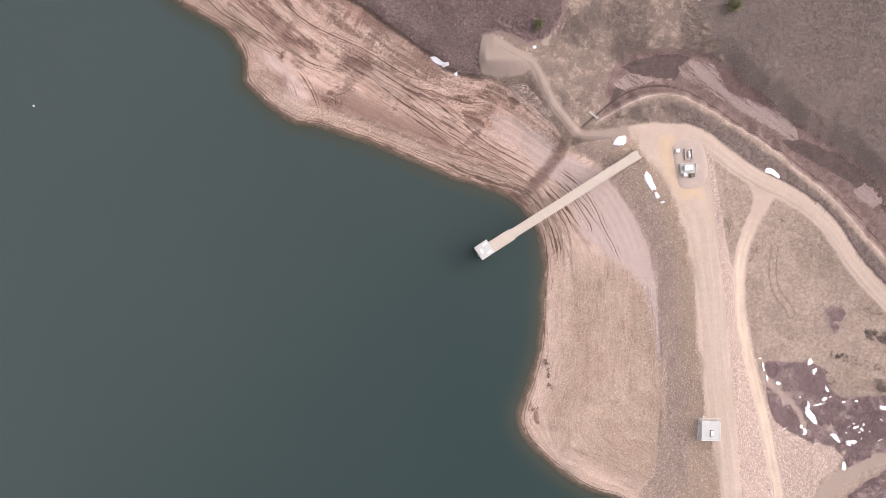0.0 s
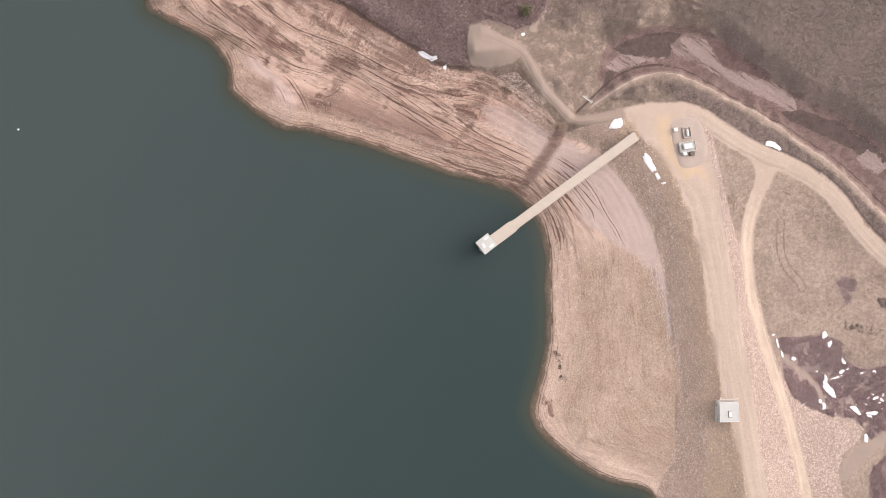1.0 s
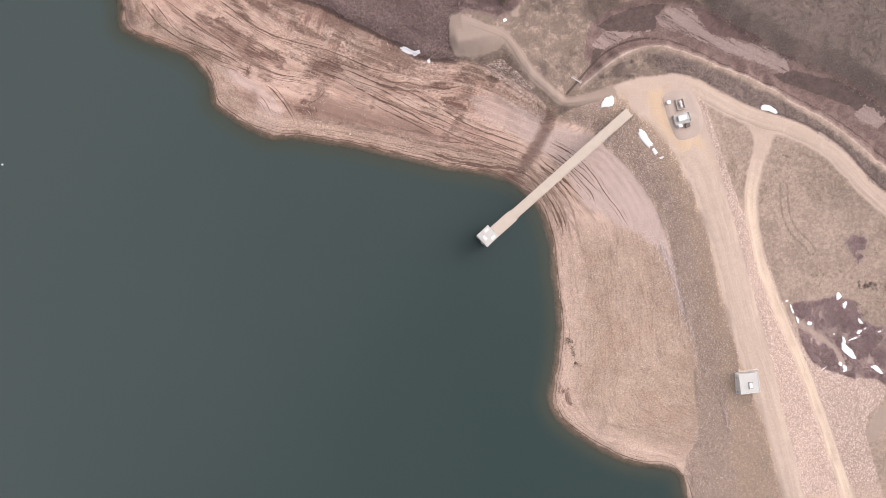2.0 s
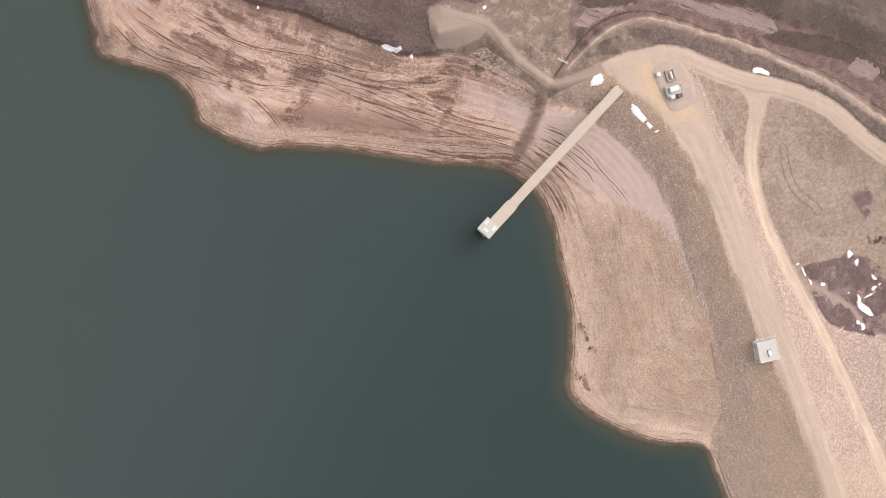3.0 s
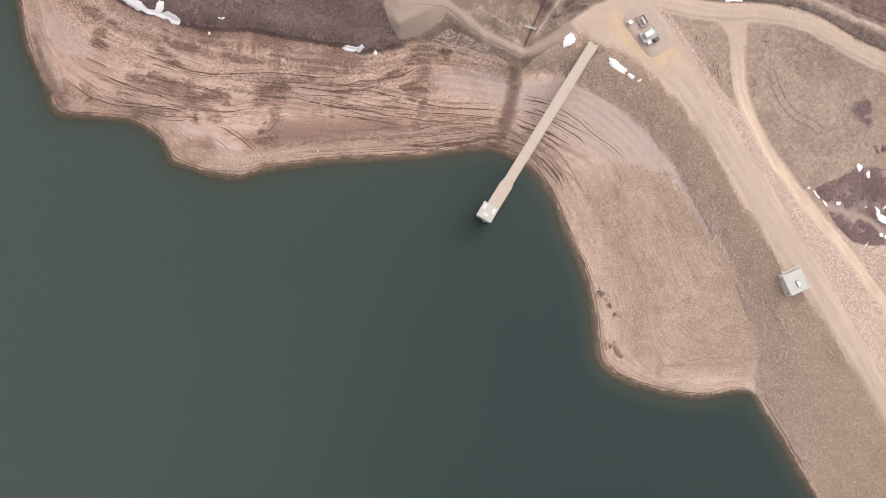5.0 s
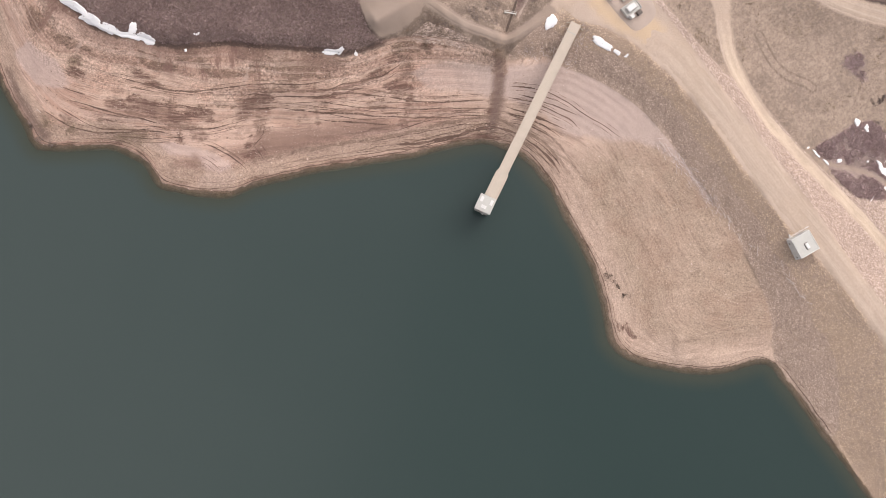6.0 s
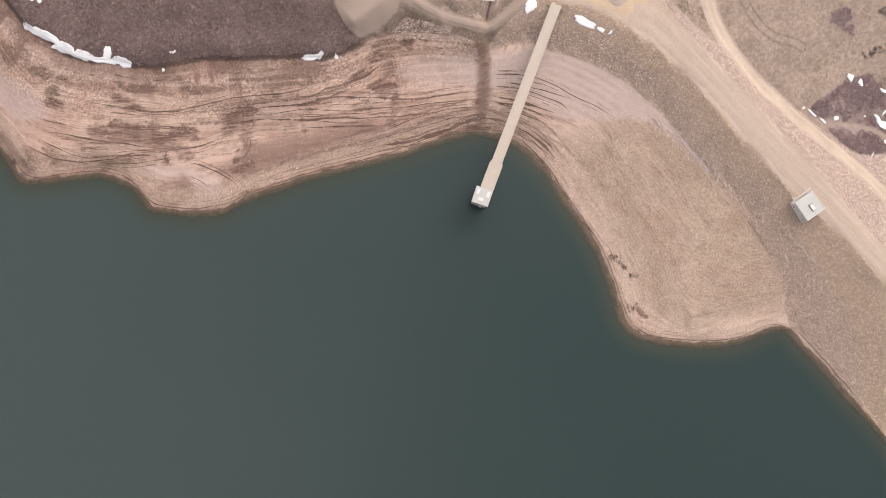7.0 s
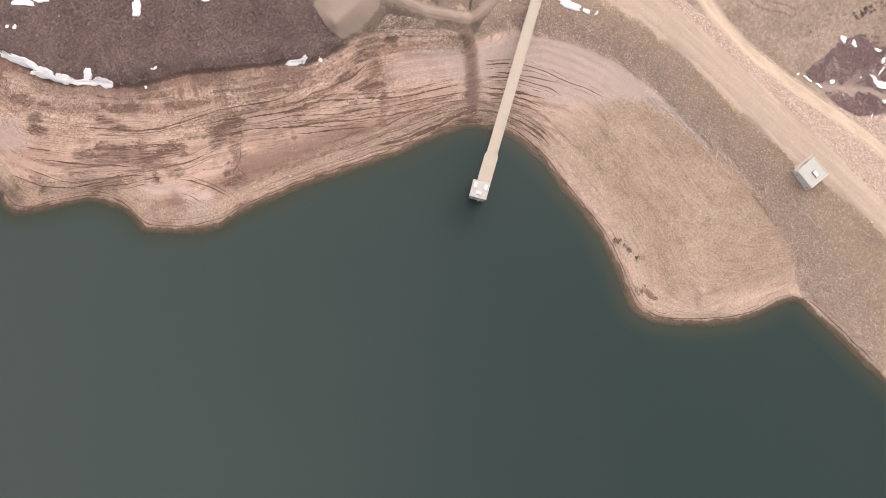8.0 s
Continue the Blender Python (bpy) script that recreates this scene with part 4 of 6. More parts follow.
def water_material():
    n = Nodes("lake_water", rough=0.12, spec=0.5)
    n.bsdf.inputs["IOR"].default_value = 1.33
    sep = n.t.nodes.new("ShaderNodeSeparateXYZ")
    n.put(sep.inputs[0], n.pos)
    depth = n.add(n.attr("depth"), n.mul(n.add(n.noise(0.12, 4.0), -0.5), 0.35))
    col = n.mix(n.step(depth, 0.0, 0.55), (0.115, 0.082, 0.05), (0.044, 0.05, 0.036))
    # open water's broad dark-to-pale gradient, put into the colour by position alone
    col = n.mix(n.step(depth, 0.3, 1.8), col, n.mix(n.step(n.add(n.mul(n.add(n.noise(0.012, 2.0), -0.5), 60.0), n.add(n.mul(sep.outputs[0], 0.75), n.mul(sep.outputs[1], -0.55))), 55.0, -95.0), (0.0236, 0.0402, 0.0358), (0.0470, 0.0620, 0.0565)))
    n.put(n.bsdf.inputs["Alpha"], n.step(depth, -0.1, 0.65, 0.45, 1.0))
    n.bump(n.noise(0.8, 4.0, n.scaled(1, 0.5, 1)), 0.06, 0.08)
    return n.done(col)


def tone_material(name, dark, light, rough=0.9):
    """For joined stones and shrubs: each one has its own tone."""
    n = Nodes(name, rough)
    t = n.add(n.attr("tone"), n.mul(n.add(n.noise(8.0, 3.0), -0.5), 0.35))
    return n.done(n.mix(n.step(t, 0.0, 1.0), dark, light))


MAT_GROUND, MAT_WATER, MAT_ROAD, MAT_PAD = ground_material(), water_material(), road_material("packed_dirt", (0.415, 0.317, 0.243), (0.482, 0.38, 0.3), (0.43, 0.33, 0.25)), pad_material()
MAT_YELLOW = road_material("yellow_dirt", (0.49, 0.378, 0.28), (0.55, 0.438, 0.335), (0.45, 0.343, 0.265))
n = Nodes("dull_dirt")
n.bump(n.noise(4.0, 5.0), 0.35, 0.06)
MAT_TRACK = n.done(n.gain(n.mix(0.45, dirt_colour(n), (0.34, 0.256, 0.206)), 0.78))
MAT_DECK = plain("pale_concrete", (0.475, 0.402, 0.325), 0.85, wear=0.16, scale=0.6)
MAT_GREY = plain("grey_concrete", (0.42, 0.385, 0.335), 0.85, wear=0.2, scale=0.9)
MAT_ROOF = plain("weathered_roof", (0.49, 0.475, 0.43), 0.8, wear=0.18, scale=0.8)
MAT_WALL = plain("pale_wall_paint", (0.62, 0.605, 0.565), 0.8, wear=0.18, scale=0.9)
MAT_WHITE = plain("white_paint", (0.66, 0.64, 0.605), 0.5, wear=0.16)
MAT_STEEL = plain("galvanised_steel", (0.52, 0.50, 0.46), 0.6, 0.0, wear=0.15)
MAT_DARK = plain("dark_metal", (0.13, 0.105, 0.09), 0.6, 0.1)
MAT_SNOW = plain("old_snow", (0.9, 0.875, 0.845), 0.6, wear=0.08, scale=2.0)
MAT_WOOD = plain("bleached_wood", (0.56, 0.47, 0.41), 0.9, wear=0.3, scale=3.0)
MAT_BARK = plain("juniper_bark", (0.14, 0.10, 0.075), 0.95)
MAT_SAGE = tone_material("sagebrush_leaf", (0.175, 0.117, 0.107), (0.315, 0.228, 0.205))
MAT_HILL = tone_material("hillside_sage_leaf", (0.195, 0.15, 0.125), (0.30, 0.235, 0.197))
MAT_TUFT = tone_material("dry_tuft", (0.17, 0.122, 0.085), (0.40, 0.30, 0.205))
MAT_WILLOW = tone_material("bare_willow_twig", (0.31, 0.217, 0.205), (0.47, 0.35, 0.33))
MAT_BRUSH = tone_material("grey_brush", (0.135, 0.104, 0.09), (0.285, 0.222, 0.187))
MAT_STONE = tone_material("brown_riprap", (0.255, 0.182, 0.144), (0.63, 0.485, 0.385))
MAT_STONE_RED = tone_material("rusty_riprap", (0.32, 0.227, 0.157), (0.66, 0.5, 0.355))
MAT_STONE_PINK = tone_material("pink_riprap", (0.315, 0.23, 0.185), (0.645, 0.505, 0.42))
MAT_BANK = tone_material("bank_weed", (0.15, 0.10, 0.072), (0.36, 0.26, 0.185))
MAT_CLOD = tone_material("dark_clod", (0.10, 0.064, 0.047), (0.27, 0.18, 0.132))
n = Nodes("dark_ledge_mud")
n.put(n.bsdf.inputs["Alpha"], n.step(n.add(n.mul(n.attr("middle"), 0.9), n.mul(n.add(n.noise(1.7, 5.0, rough=0.75), -0.5), 1.9)), 0.1, 0.62, 0.0, 0.92))      # a thin ragged mat
MAT_LEDGE = n.done(n.mix(n.add(n.attr("tone"), n.mul(n.add(n.noise(3.0, 3.0), -0.5), 0.5)), (0.135, 0.084, 0.063), (0.27, 0.175, 0.13)))
MAT_LITTER = tone_material("bleached_twig", (0.44, 0.36, 0.325), (0.70, 0.60, 0.55))
MAT_JUNIPER = tone_material("juniper_leaf", (0.10, 0.098, 0.045), (0.20, 0.195, 0.095))


# ---------------------------------------------------------------- ground, water
def axis(lo, hi, gap, far=3200.0):
    """Even steps from lo to hi, and growing ones out to the horizon."""
    a = list(np.arange(lo, hi + gap / 2, gap))
    step = gap
    while a[-1] < far:
        step *= 1.28
        a.append(a[-1] + step)
    step = gap
    while a[0] > -far:
        step *= 1.28
        a.insert(0, a[0] - step)
    return np.array(a)


def build_ground():
    ax, ay = axis(-72, 118, 0.45), axis(-98, 112, 0.45)
    x, y = [v.ravel().astype(np.float32) for v in np.meshgrid(ax, ay, indexing='ij')]
    z = height(x, y)
    near = (np.abs(x) < 260) & (np.abs(y) < 260)
    xs, ys = x[near], y[near]

    def full(v):
        out = np.full(x.shape, 99.0, np.float32)
        out[near] = v
        return out

    P = lambda pts: smooth(pts, 1.5)
    strip = lambda pts, half: line_distance(xs, ys, P(pts)) - half
    many = lambda shapes: np.minimum.reduce([area_distance(xs, ys, np.array(s, float)) for s in shapes])
    upper = np.vstack([rip_low_line[::-1, :2], bluff_line[::-1]])
    crest = np.vstack([P(CREST_L), P(CREST_R)[::-1]])
    rip = np.vstack([rip_low_line[:, :2], shore_line[-60:][shore_line[-60:][:, 1] < -64.5], P(CREST_L)[::-1], [(43, 29.3), (38, 28.8), (34, 28.0)]])
    strokes = lambda rows: np.minimum.reduce([line_distance(xs, ys, np.array([a, b])) - w for a, b, w in rows])
    silt = strokes(SILT)
    attributes = {
        "level": level_of(xs, ys)[0], "along": line_near(xs, ys, bluff_line)[1],
        "d_bluff": line_distance(xs, ys, bluff_line),
        "d_shore": line_distance(xs, ys, shore_line),
        "d_beach": area_distance(xs, ys, np.vstack([shore_line, upper])), "d_silt": silt, "d_mud": strokes(MUD), "d_film": np.minimum(strokes(FILM), many([WEDGE]) - 0.4),
        "d_rip": area_distance(xs, ys, rip), "d_ripdown": many([RIP_DOWN]),
        "d_sage": many([SAGE_WEST, SAGE_EAST]), "d_brush": many([BRUSH]), "d_willow": many(WILLOWS),
        "d_channel": area_distance(xs, ys, np.vstack([P(CH_OUT), P(BERM)[::-1]])), "d_slab": many(SLABS), "d_pale": many(PALE_SILT), "d_lilac": many([LILAC]), "d_red": many([RED_EARTH]), "d_gully": strokes(GULLY), "d_sandy": many(SANDY), "d_wet": many(WET_EARTH),
        "d_berm": line_distance(xs, ys, P(BERM)), "d_ditch": line_distance(xs, ys, P(CH_IN)),
        "d_road": np.minimum.reduce([area_distance(xs, ys, crest), many([PLAZA, FORK]), strip(NROAD, 2.0), strip(TOE, 1.55)]),
        "d_track": np.minimum.reduce([many([CLEARING]), strip(WROAD, 1.05), strip(THICKET_PATH, 0.35), strip([(26.6, 52.6), (27.2, 54.0)], 0.8), strip([(96.8, -60.9), (101.2, -56.4), (108.3, -52.1), (113.8, -50.0), (130, -46)], 1.6),
                                      strip([(58, 70), (60.5, 61.5), (62.2, 58.1), (63.6, 55.4), (64.6, 53.4)], 0.5)]),
        "d_rut": np.abs(line_distance(xs, ys, P([(84.5, 2.2), (84.2, -4.9), (85.5, -9.2), (88.3, -12.7), (89.0, -14.4)])) - 0.9),
    }
    me = numpy_mesh("ground", np.stack([x, y, z], 1), grid_faces(len(ax), len(ay)), {k: full(v) for k, v in attributes.items()}, shade=True)
    thing("ground", me, MAT_GROUND, "bare pink drawdown shore, dry grass and sagebrush slopes round a lake", "ground", "structure")


def build_water():
    ax, ay = axis(-80, 60, 1.0), axis(-98, 112, 1.0)
    x, y = [v.ravel() for v in np.meshgrid(ax, ay, indexing='ij')]
    d = np.clip(-area_distance(x, y, lake_outline), -5, 60) * 0.3
    me = numpy_mesh("water", np.stack([x, y, 0 * x], 1), grid_faces(len(ax), len(ay)), {"depth": d}, shade=True)
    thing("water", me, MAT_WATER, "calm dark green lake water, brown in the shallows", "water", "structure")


build_ground()
build_water()


def road_strip(name, line, half, mat, label, sink=0.05):
    """A worn road: a shallow crowned strip laid on the ground, its edges dipping into it."""
    l = smooth([p[:2] for p in line], 0.6)
    t = np.gradient(l, axis=0)
    t /= np.hypot(t[:, 0], t[:, 1])[:, None]
    nrm = np.stack([-t[:, 1], t[:, 0]], 1)
    across = np.array([-1.0, -0.75, -0.4, 0.0, 0.4, 0.75, 1.0])
    wob = half * (1 + 0.10 * value_noise(l[:, 0], l[:, 1], 3.0, 7))
    pts = l[:, None, :] + nrm[:, None, :] * (across[None, :] * wob[:, None])[..., None]
    z = height(pts[..., 0].ravel(), pts[..., 1].ravel()).reshape(pts.shape[:2]) + np.array([-sink, 0.05, 0.04, 0.06, 0.04, 0.05, -sink])
    run = np.concatenate([[0], np.cumsum(np.hypot(*np.diff(l, axis=0).T))])
    z -= (0.16 * (1 - ramp(np.minimum(run, run[-1] - run), 0.0, 5.0) * (1 + 0.25 * value_noise(l[:, 0], l[:, 1], 1.0, 41))))[:, None]
    z += 0.03
    extra = {"across": np.tile(across, len(l)), "run": np.repeat(run, 7)}
    me = numpy_mesh(name, np.concatenate([pts, z[..., None]], 2).reshape(-1, 3), grid_faces(len(l), 7), extra, shade=True)
    return thing(name, me, mat, label, "road", "structure")


crest_mid = [((a[0] + b[0]) / 2, (a[1] + b[1]) / 2) for a, b in zip(CREST_L[4:], CREST_R[3:])]
road_strip("dam_crest_road", [(60.8, 16.5)] + crest_mid, 2.9, MAT_ROAD, "pale packed dirt road along the dam crest")
road_strip("access_road", [(60.5, 30.9)] + NROAD[2:], 1.7, MAT_ROAD, "pale dirt access road curving past the dam")
road_strip("toe_road", TOE[1:], 1.3, MAT_YELLOW, "yellowish dirt road down the dam face")
road_strip("lakeside_track", WROAD[1:], 0.7, MAT_TRACK, "narrow dirt track to a bare clearing")


def flat_patch(name, outline, mat, label, category, lift=0.05):
    """A gently raised patch of ground with a ragged outline."""
    ring = smooth(outline + outline[:1], 0.5)[:-1]
    c = ring.mean(0)
    rows = [c + (ring - c) * k for k in (0.02, 0.35, 0.7, 0.94, 1.0)]
    p = np.concatenate(rows)
    z = height(p[:, 0], p[:, 1]) + np.repeat([lift, lift, lift, lift * 0.8, -0.06], len(ring))
    k = len(ring)
    i = np.arange(k)
    faces = np.concatenate([np.stack([r * k + i, (r + 1) * k + i, (r + 1) * k + (i + 1) % k, r * k + (i + 1) % k], 1) for r in range(4)])
    return thing(name, numpy_mesh(name, np.column_stack([p, z]), faces, shade=True), mat, label, category, "structure")


flat_patch("gravel_pad", PAD, MAT_PAD, "grey gravel pad for equipment beside the crest road", "pavement", 0.12)


# ---------------------------------------------------------------- stones and plants in great number
ICO = bmesh.new()
bmesh.ops.create_icosphere(ICO, subdivisions=1, radius=1.0)
ICO.verts.ensure_lookup_table()
ICO_V = np.array([v.co[:] for v in ICO.verts])
ICO_F = np.array([[v.index for v in f.verts] for f in ICO.faces])
ICO.free()


def sow(rng, count, outline, keep):
    """Random places inside an outline where keep(x, y) says so."""
    o = np.array(outline, float)
    lo, hi = o.min(0), o.max(0)
    x, y = rng.uniform(lo[0], hi[0], count), rng.uniform(lo[1], hi[1], count)
    inside = (area_distance(x, y, o) < 0)
    x, y = x[inside], y[inside]
    k = keep(x, y) & off_snow(x, y)
    return x[k], y[k]


def thinned(x, y, scale, seed, lean=0.0):
    """Patchy growth: keeps more plants where the noise is high."""
    v = 0.5 + lean + 0.75 * value_noise(x, y, scale, seed) + 0.5 * value_noise(x, y, scale * 0.35, seed + 50)
    return rng.uniform(0, 1, len(x)) < np.clip(v, 0.02, 1.0) ** 1.5


def off_snow(x, y):
    """True where no drift lies."""
    free = np.ones(x.shape, bool)
    for cx, cy, length, width, angle in SNOW + SNOW_WET:
        c, w = math.cos(radians(angle)), math.sin(radians(angle))
        u, v = (x - cx) * c + (y - cy) * w, (y - cy) * c - (x - cx) * w
        free &= (u / (length / 2 + 0.05)) ** 2 + (v / (width / 2 + 0.05)) ** 2 > 1
    return free


def stones(name, x, y, size, mat, label, rng, sink=0.16, category="stones"):
    """Joined rough stones lying on the ground."""
    n = len(x)
    v = ICO_V[None] * (1 + rng.uniform(-0.42, 0.42, (n, 12, 1)))
    v = v * (size[:, None] * rng.uniform(0.65, 1.25, (n, 3)))[:, None, :] * np.array([1, 1, 0.29])
    a = rng.uniform(0, 6.28, n)
    c, s = np.cos(a)[:, None], np.sin(a)[:, None]
    vx, vy = v[..., 0] * c - v[..., 1] * s, v[..., 0] * s + v[..., 1] * c
    z = height(x, y)
    v = np.stack([vx + x[:, None], vy + y[:, None], v[..., 2] + (z + size * sink)[:, None]], 2)
    f = (ICO_F[None] + 12 * np.arange(n)[:, None, None]).reshape(-1, 3)
    tone = np.repeat(rng.beta(1.3, 1.5, n), 12)
    return thing(name, numpy_mesh(name, v.reshape(-1, 3), f, {"tone": tone}), mat, label, category, "stuff")


def shrubs(name, x, y, size, mat, label, rng, blades=12, tall=0.75, leaf=0.42, category="shrubs", patchy=1.0):
    """Low shrubs, each a loose dome of small upturned leaf sprays."""
    n = len(x)
    r = size[:, None] * np.sqrt(rng.uniform(0, 1, (n, blades)))
    a = rng.uniform(0, 6.28, (n, blades))
    top = size[:, None] * tall * (1 - (r / size[:, None]) ** 2 * 0.8) * rng.uniform(0.55, 1.1, (n, blades))
    c = np.stack([x[:, None] + r * np.cos(a), y[:, None] + r * np.sin(a), height(x, y)[:, None] + top], 2)
    v = c[:, :, None, :] + rng.normal(0, 1, (n, blades, 3, 3)) * (size * leaf)[:, None, None, None] * np.array([1, 1, 0.6])
    v[:, :, 2, 2] = (height(x, y)[:, None] + top * 0.1)
    own = rng.uniform(0.1, 0.65, n) + patchy * (0.22 * value_noise(x, y, 3.5, 31) + 0.18 * value_noise(x, y, 11.0, 32))
    tone = np.repeat((own[:, None] + rng.uniform(0, 0.35, (n, blades))).ravel(), 3)
    return thing(name, numpy_mesh(name, v.reshape(-1, 3), np.arange(n * blades * 3).reshape(-1, 3), {"tone": tone}), mat, label, category, "stuff")


rng = np.random.RandomState(4)
rip_outline = np.vstack([rip_low_line[:, :2], [(51.5, -68.1), (52.2, -78.3), (52.8, -88), (54, -110), (73, -110), (72.3, -90)],
                         np.array(CREST_L[:12])[::-1], [(43, 29.3), (38, 28.8), (34, 28.0)]])
off_road = lambda x, y, gap=1.2: (line_distance(x, y, smooth(WROAD, 1.5)[:, :2]) > gap)
x, y = sow(rng, 190000, rip_outline, off_road)
crest_edge = smooth(CREST_L, 1.5)
upper = line_distance(x, y, crest_edge) < line_distance(x, y, rip_low_line[:, :2]) * 0.9 + 1.6 * value_noise(x, y, 5.0, 33)
size = np.minimum(rng.gamma(1.6, 0.028, len(x)) + 0.052, 0.2)
stones("riprap", x[~upper], y[~upper], size[~upper], MAT_STONE, "brown and tan broken rock low on the upstream dam face", rng)
stones("riprap", x[upper], y[upper], size[upper] * 0.88, MAT_STONE_RED, "rusty tan broken rock high on the upstream dam face", rng)
x, y = sow(rng, 125000, [p for p in RIP_DOWN if p[1] > -120] + [], lambda x, y: (line_distance(x, y, smooth(TOE, 1.5)[:, :2]) > 1.5) & (y > -72))
stones("pink_riprap", x, y, np.minimum(rng.gamma(1.8, 0.03, len(x)) + 0.07, 0.22), MAT_STONE_PINK, "pale pink broken rock covering the downstream dam face", rng)
x, y = sow(rng, 4200, [(17, 42.5), (22, 43), (25.5, 39), (28.3, 35), (26.5, 33.5), (22.5, 37.5), (18, 40.5)], lambda x, y: rng.uniform(0, 1, len(x)) < 0.8)
stones("rock_rubble", x, y, rng.gamma(2, 0.025, len(x)) + 0.06, MAT_STONE_PINK, "tan loose rubble below the dirt track", rng)

west = np.array(SAGE_WEST, float)
x, y = sow(rng, 84000, SAGE_WEST, lambda x, y: (area_distance(x, y, west) < -0.4 + 0.5 * value_noise(x, y, 2.0, 8)) & (y < 104))
shrubs("sagebrush", x, y, rng.uniform(0.15, 0.38, len(x)), MAT_SAGE, "dense purple-brown sagebrush on the bluff", rng, blades=8)
x, y = sow(rng, 68000, SAGE_EAST, lambda x, y: (y < 72) & (rng.uniform(0, 1, len(x)) < 0.9 + 0.15 * value_noise(x, y, 6.0, 9)))
shrubs("hillside_sagebrush", x, y, rng.uniform(0.11, 0.27, len(x)), MAT_HILL, "grey-brown sagebrush scattered over the hillside", rng, blades=8, patchy=0.35)
x, y = sow(rng, 15000, BRUSH, lambda x, y: thinned(x, y, 5.0, 10, 0.15))
shrubs("roadside_brush", x, y, rng.uniform(0.1, 0.23, len(x)), MAT_BRUSH, "dark grey brush between road and spillway channel", rng, blades=9)
for outline, count in zip(WILLOWS, (13000, 6500, 380)):
    x, y = sow(rng, count, outline, lambda x, y: thinned(x, y, 4.0, 11, 0.35) & (line_distance(x, y, smooth(THICKET_PATH, 1.0)) > 0.9))
    shrubs("willow_thicket", x, y, rng.uniform(0.3, 0.75, len(x)), MAT_WILLOW, "bare purple-brown willow thicket with old snow", rng, blades=24, tall=0.42, leaf=0.2)
MEADOW = [(84, 14), (90, 11), (95, 7), (99, 1), (103, -5), (112, -14), (114, -33), (101, -33), (97, -26), (82, -24), (78.5, -16), (77.3, -6), (78.5, 2), (81.5, 9)]
x, y = sow(rng, 7000, MEADOW, lambda x, y: thinned(x, y, 7.0, 12, -0.25))
shrubs("grass_tufts", x, y, rng.uniform(0.1, 0.26, len(x)), MAT_TUFT, "dry tan grass tufts in the meadow", rng, blades=7, category="grass")
SLOPE = [(28, 50), (33, 66), (60, 72), (66, 58), (72, 48), (60, 51.5), (50, 50.5), (44, 48), (40, 40), (35, 34.5), (31, 38)]
x, y = sow(rng, 30000, SLOPE, lambda x, y: thinned(x, y, 8.0, 14))
shrubs("slope_scrub", x, y, rng.uniform(0.1, 0.25, len(x)), MAT_BRUSH, "patchy grey scrub and dry grass on the slope", rng, blades=8)
BANK = [(13, 43.6), (17, 43.9), (24, 44.2), (26.3, 40.5), (29, 36.4), (32.5, 32.2), (36, 29.2), (33.5, 27.5), (31, 28.5), (26, 32), (20, 36.5), (14, 40)]
x, y = sow(rng, 13000, BANK, lambda x, y: thinned(x, y, 4.0, 23))
shrubs("bank_scrub", x, y, rng.uniform(0.08, 0.26, len(x)), MAT_BANK, "thin grey scrub on the bank below the track", rng, blades=7)
NORTH_SHORE = np.vstack([shore_line[(shore_line[:, 1] > 2) & (shore_line[:, 1] < 88)], np.array([(34, 6), (28, 17), (16, 24), (4, 30), (-16, 38), (-32, 43), (-44, 56), (-60, 72), (-62, 88)])])
x, y = sow(rng, 26000, NORTH_SHORE, lambda x, y: (np.abs(area_distance(x, y, lake_outline) - 2.6 - 1.2 * value_noise(x, y, 5.0, 25)) < 1.7 * rng.uniform(0, 1, len(x))))
stones("shore_gravel", x, y, rng.gamma(2.0, 0.02, len(x)) + 0.05, MAT_STONE, "brown and pale gravel along the waterline", rng)
x, y = sow(rng, 15000, slope_outline[(slope_outline[:, 1] < 100) & (slope_outline[:, 1] > -70)], lambda x, y: value_noise(x, y, 6.0, 26) + 0.6 * value_noise(x, y, 2.0, 27) > 0.1)
stones("scattered_stones", x, y, rng.gamma(2.0, 0.018, len(x)) + 0.05, MAT_STONE_PINK, "pale stones scattered over the bare shore", rng)
for outline, count in (([(97.5, -28.0), (99.5, -29.5), (101.6, -32.0), (101.0, -33.4), (98.5, -32.0), (96.4, -29.0)], 420), ([(110, -30.5), (114, -31), (114, -34.4), (111, -34)], 300), ([(99, -23.3), (106, -25.3), (114, -27.8), (114, -29.4), (106, -27.2), (99, -25.2)], 900), ([(107, -18), (114, -19), (114, -22), (108, -20.5)], 500)):
    x, y = sow(rng, count, outline, lambda x, y: thinned(x, y, 1.8, 28, 0.1))
    shrubs("meadow_brush", x, y, rng.uniform(0.15, 0.32, len(x)), MAT_BRUSH, "dark low brush in the dry meadow", rng, blades=8)
for cx, cy, r, count in ((-50.5, 58.8, 2.2, 260), (-47.0, 56.6, 1.6, 160), (-63.6, 70.8, 1.8, 200), (-59.9, 66.4, 1.4, 140), (-50.4, 78.2, 1.6, 150)):
    q = rng.normal(0, 0.7, (2, count)) * r
    x, y = cx + q[0], cy + q[1] * 0.7
    shrubs("shore_brush", x, y, rng.uniform(0.08, 0.22, count), MAT_TUFT, "yellow-brown brush on the silt shore", rng, blades=7)
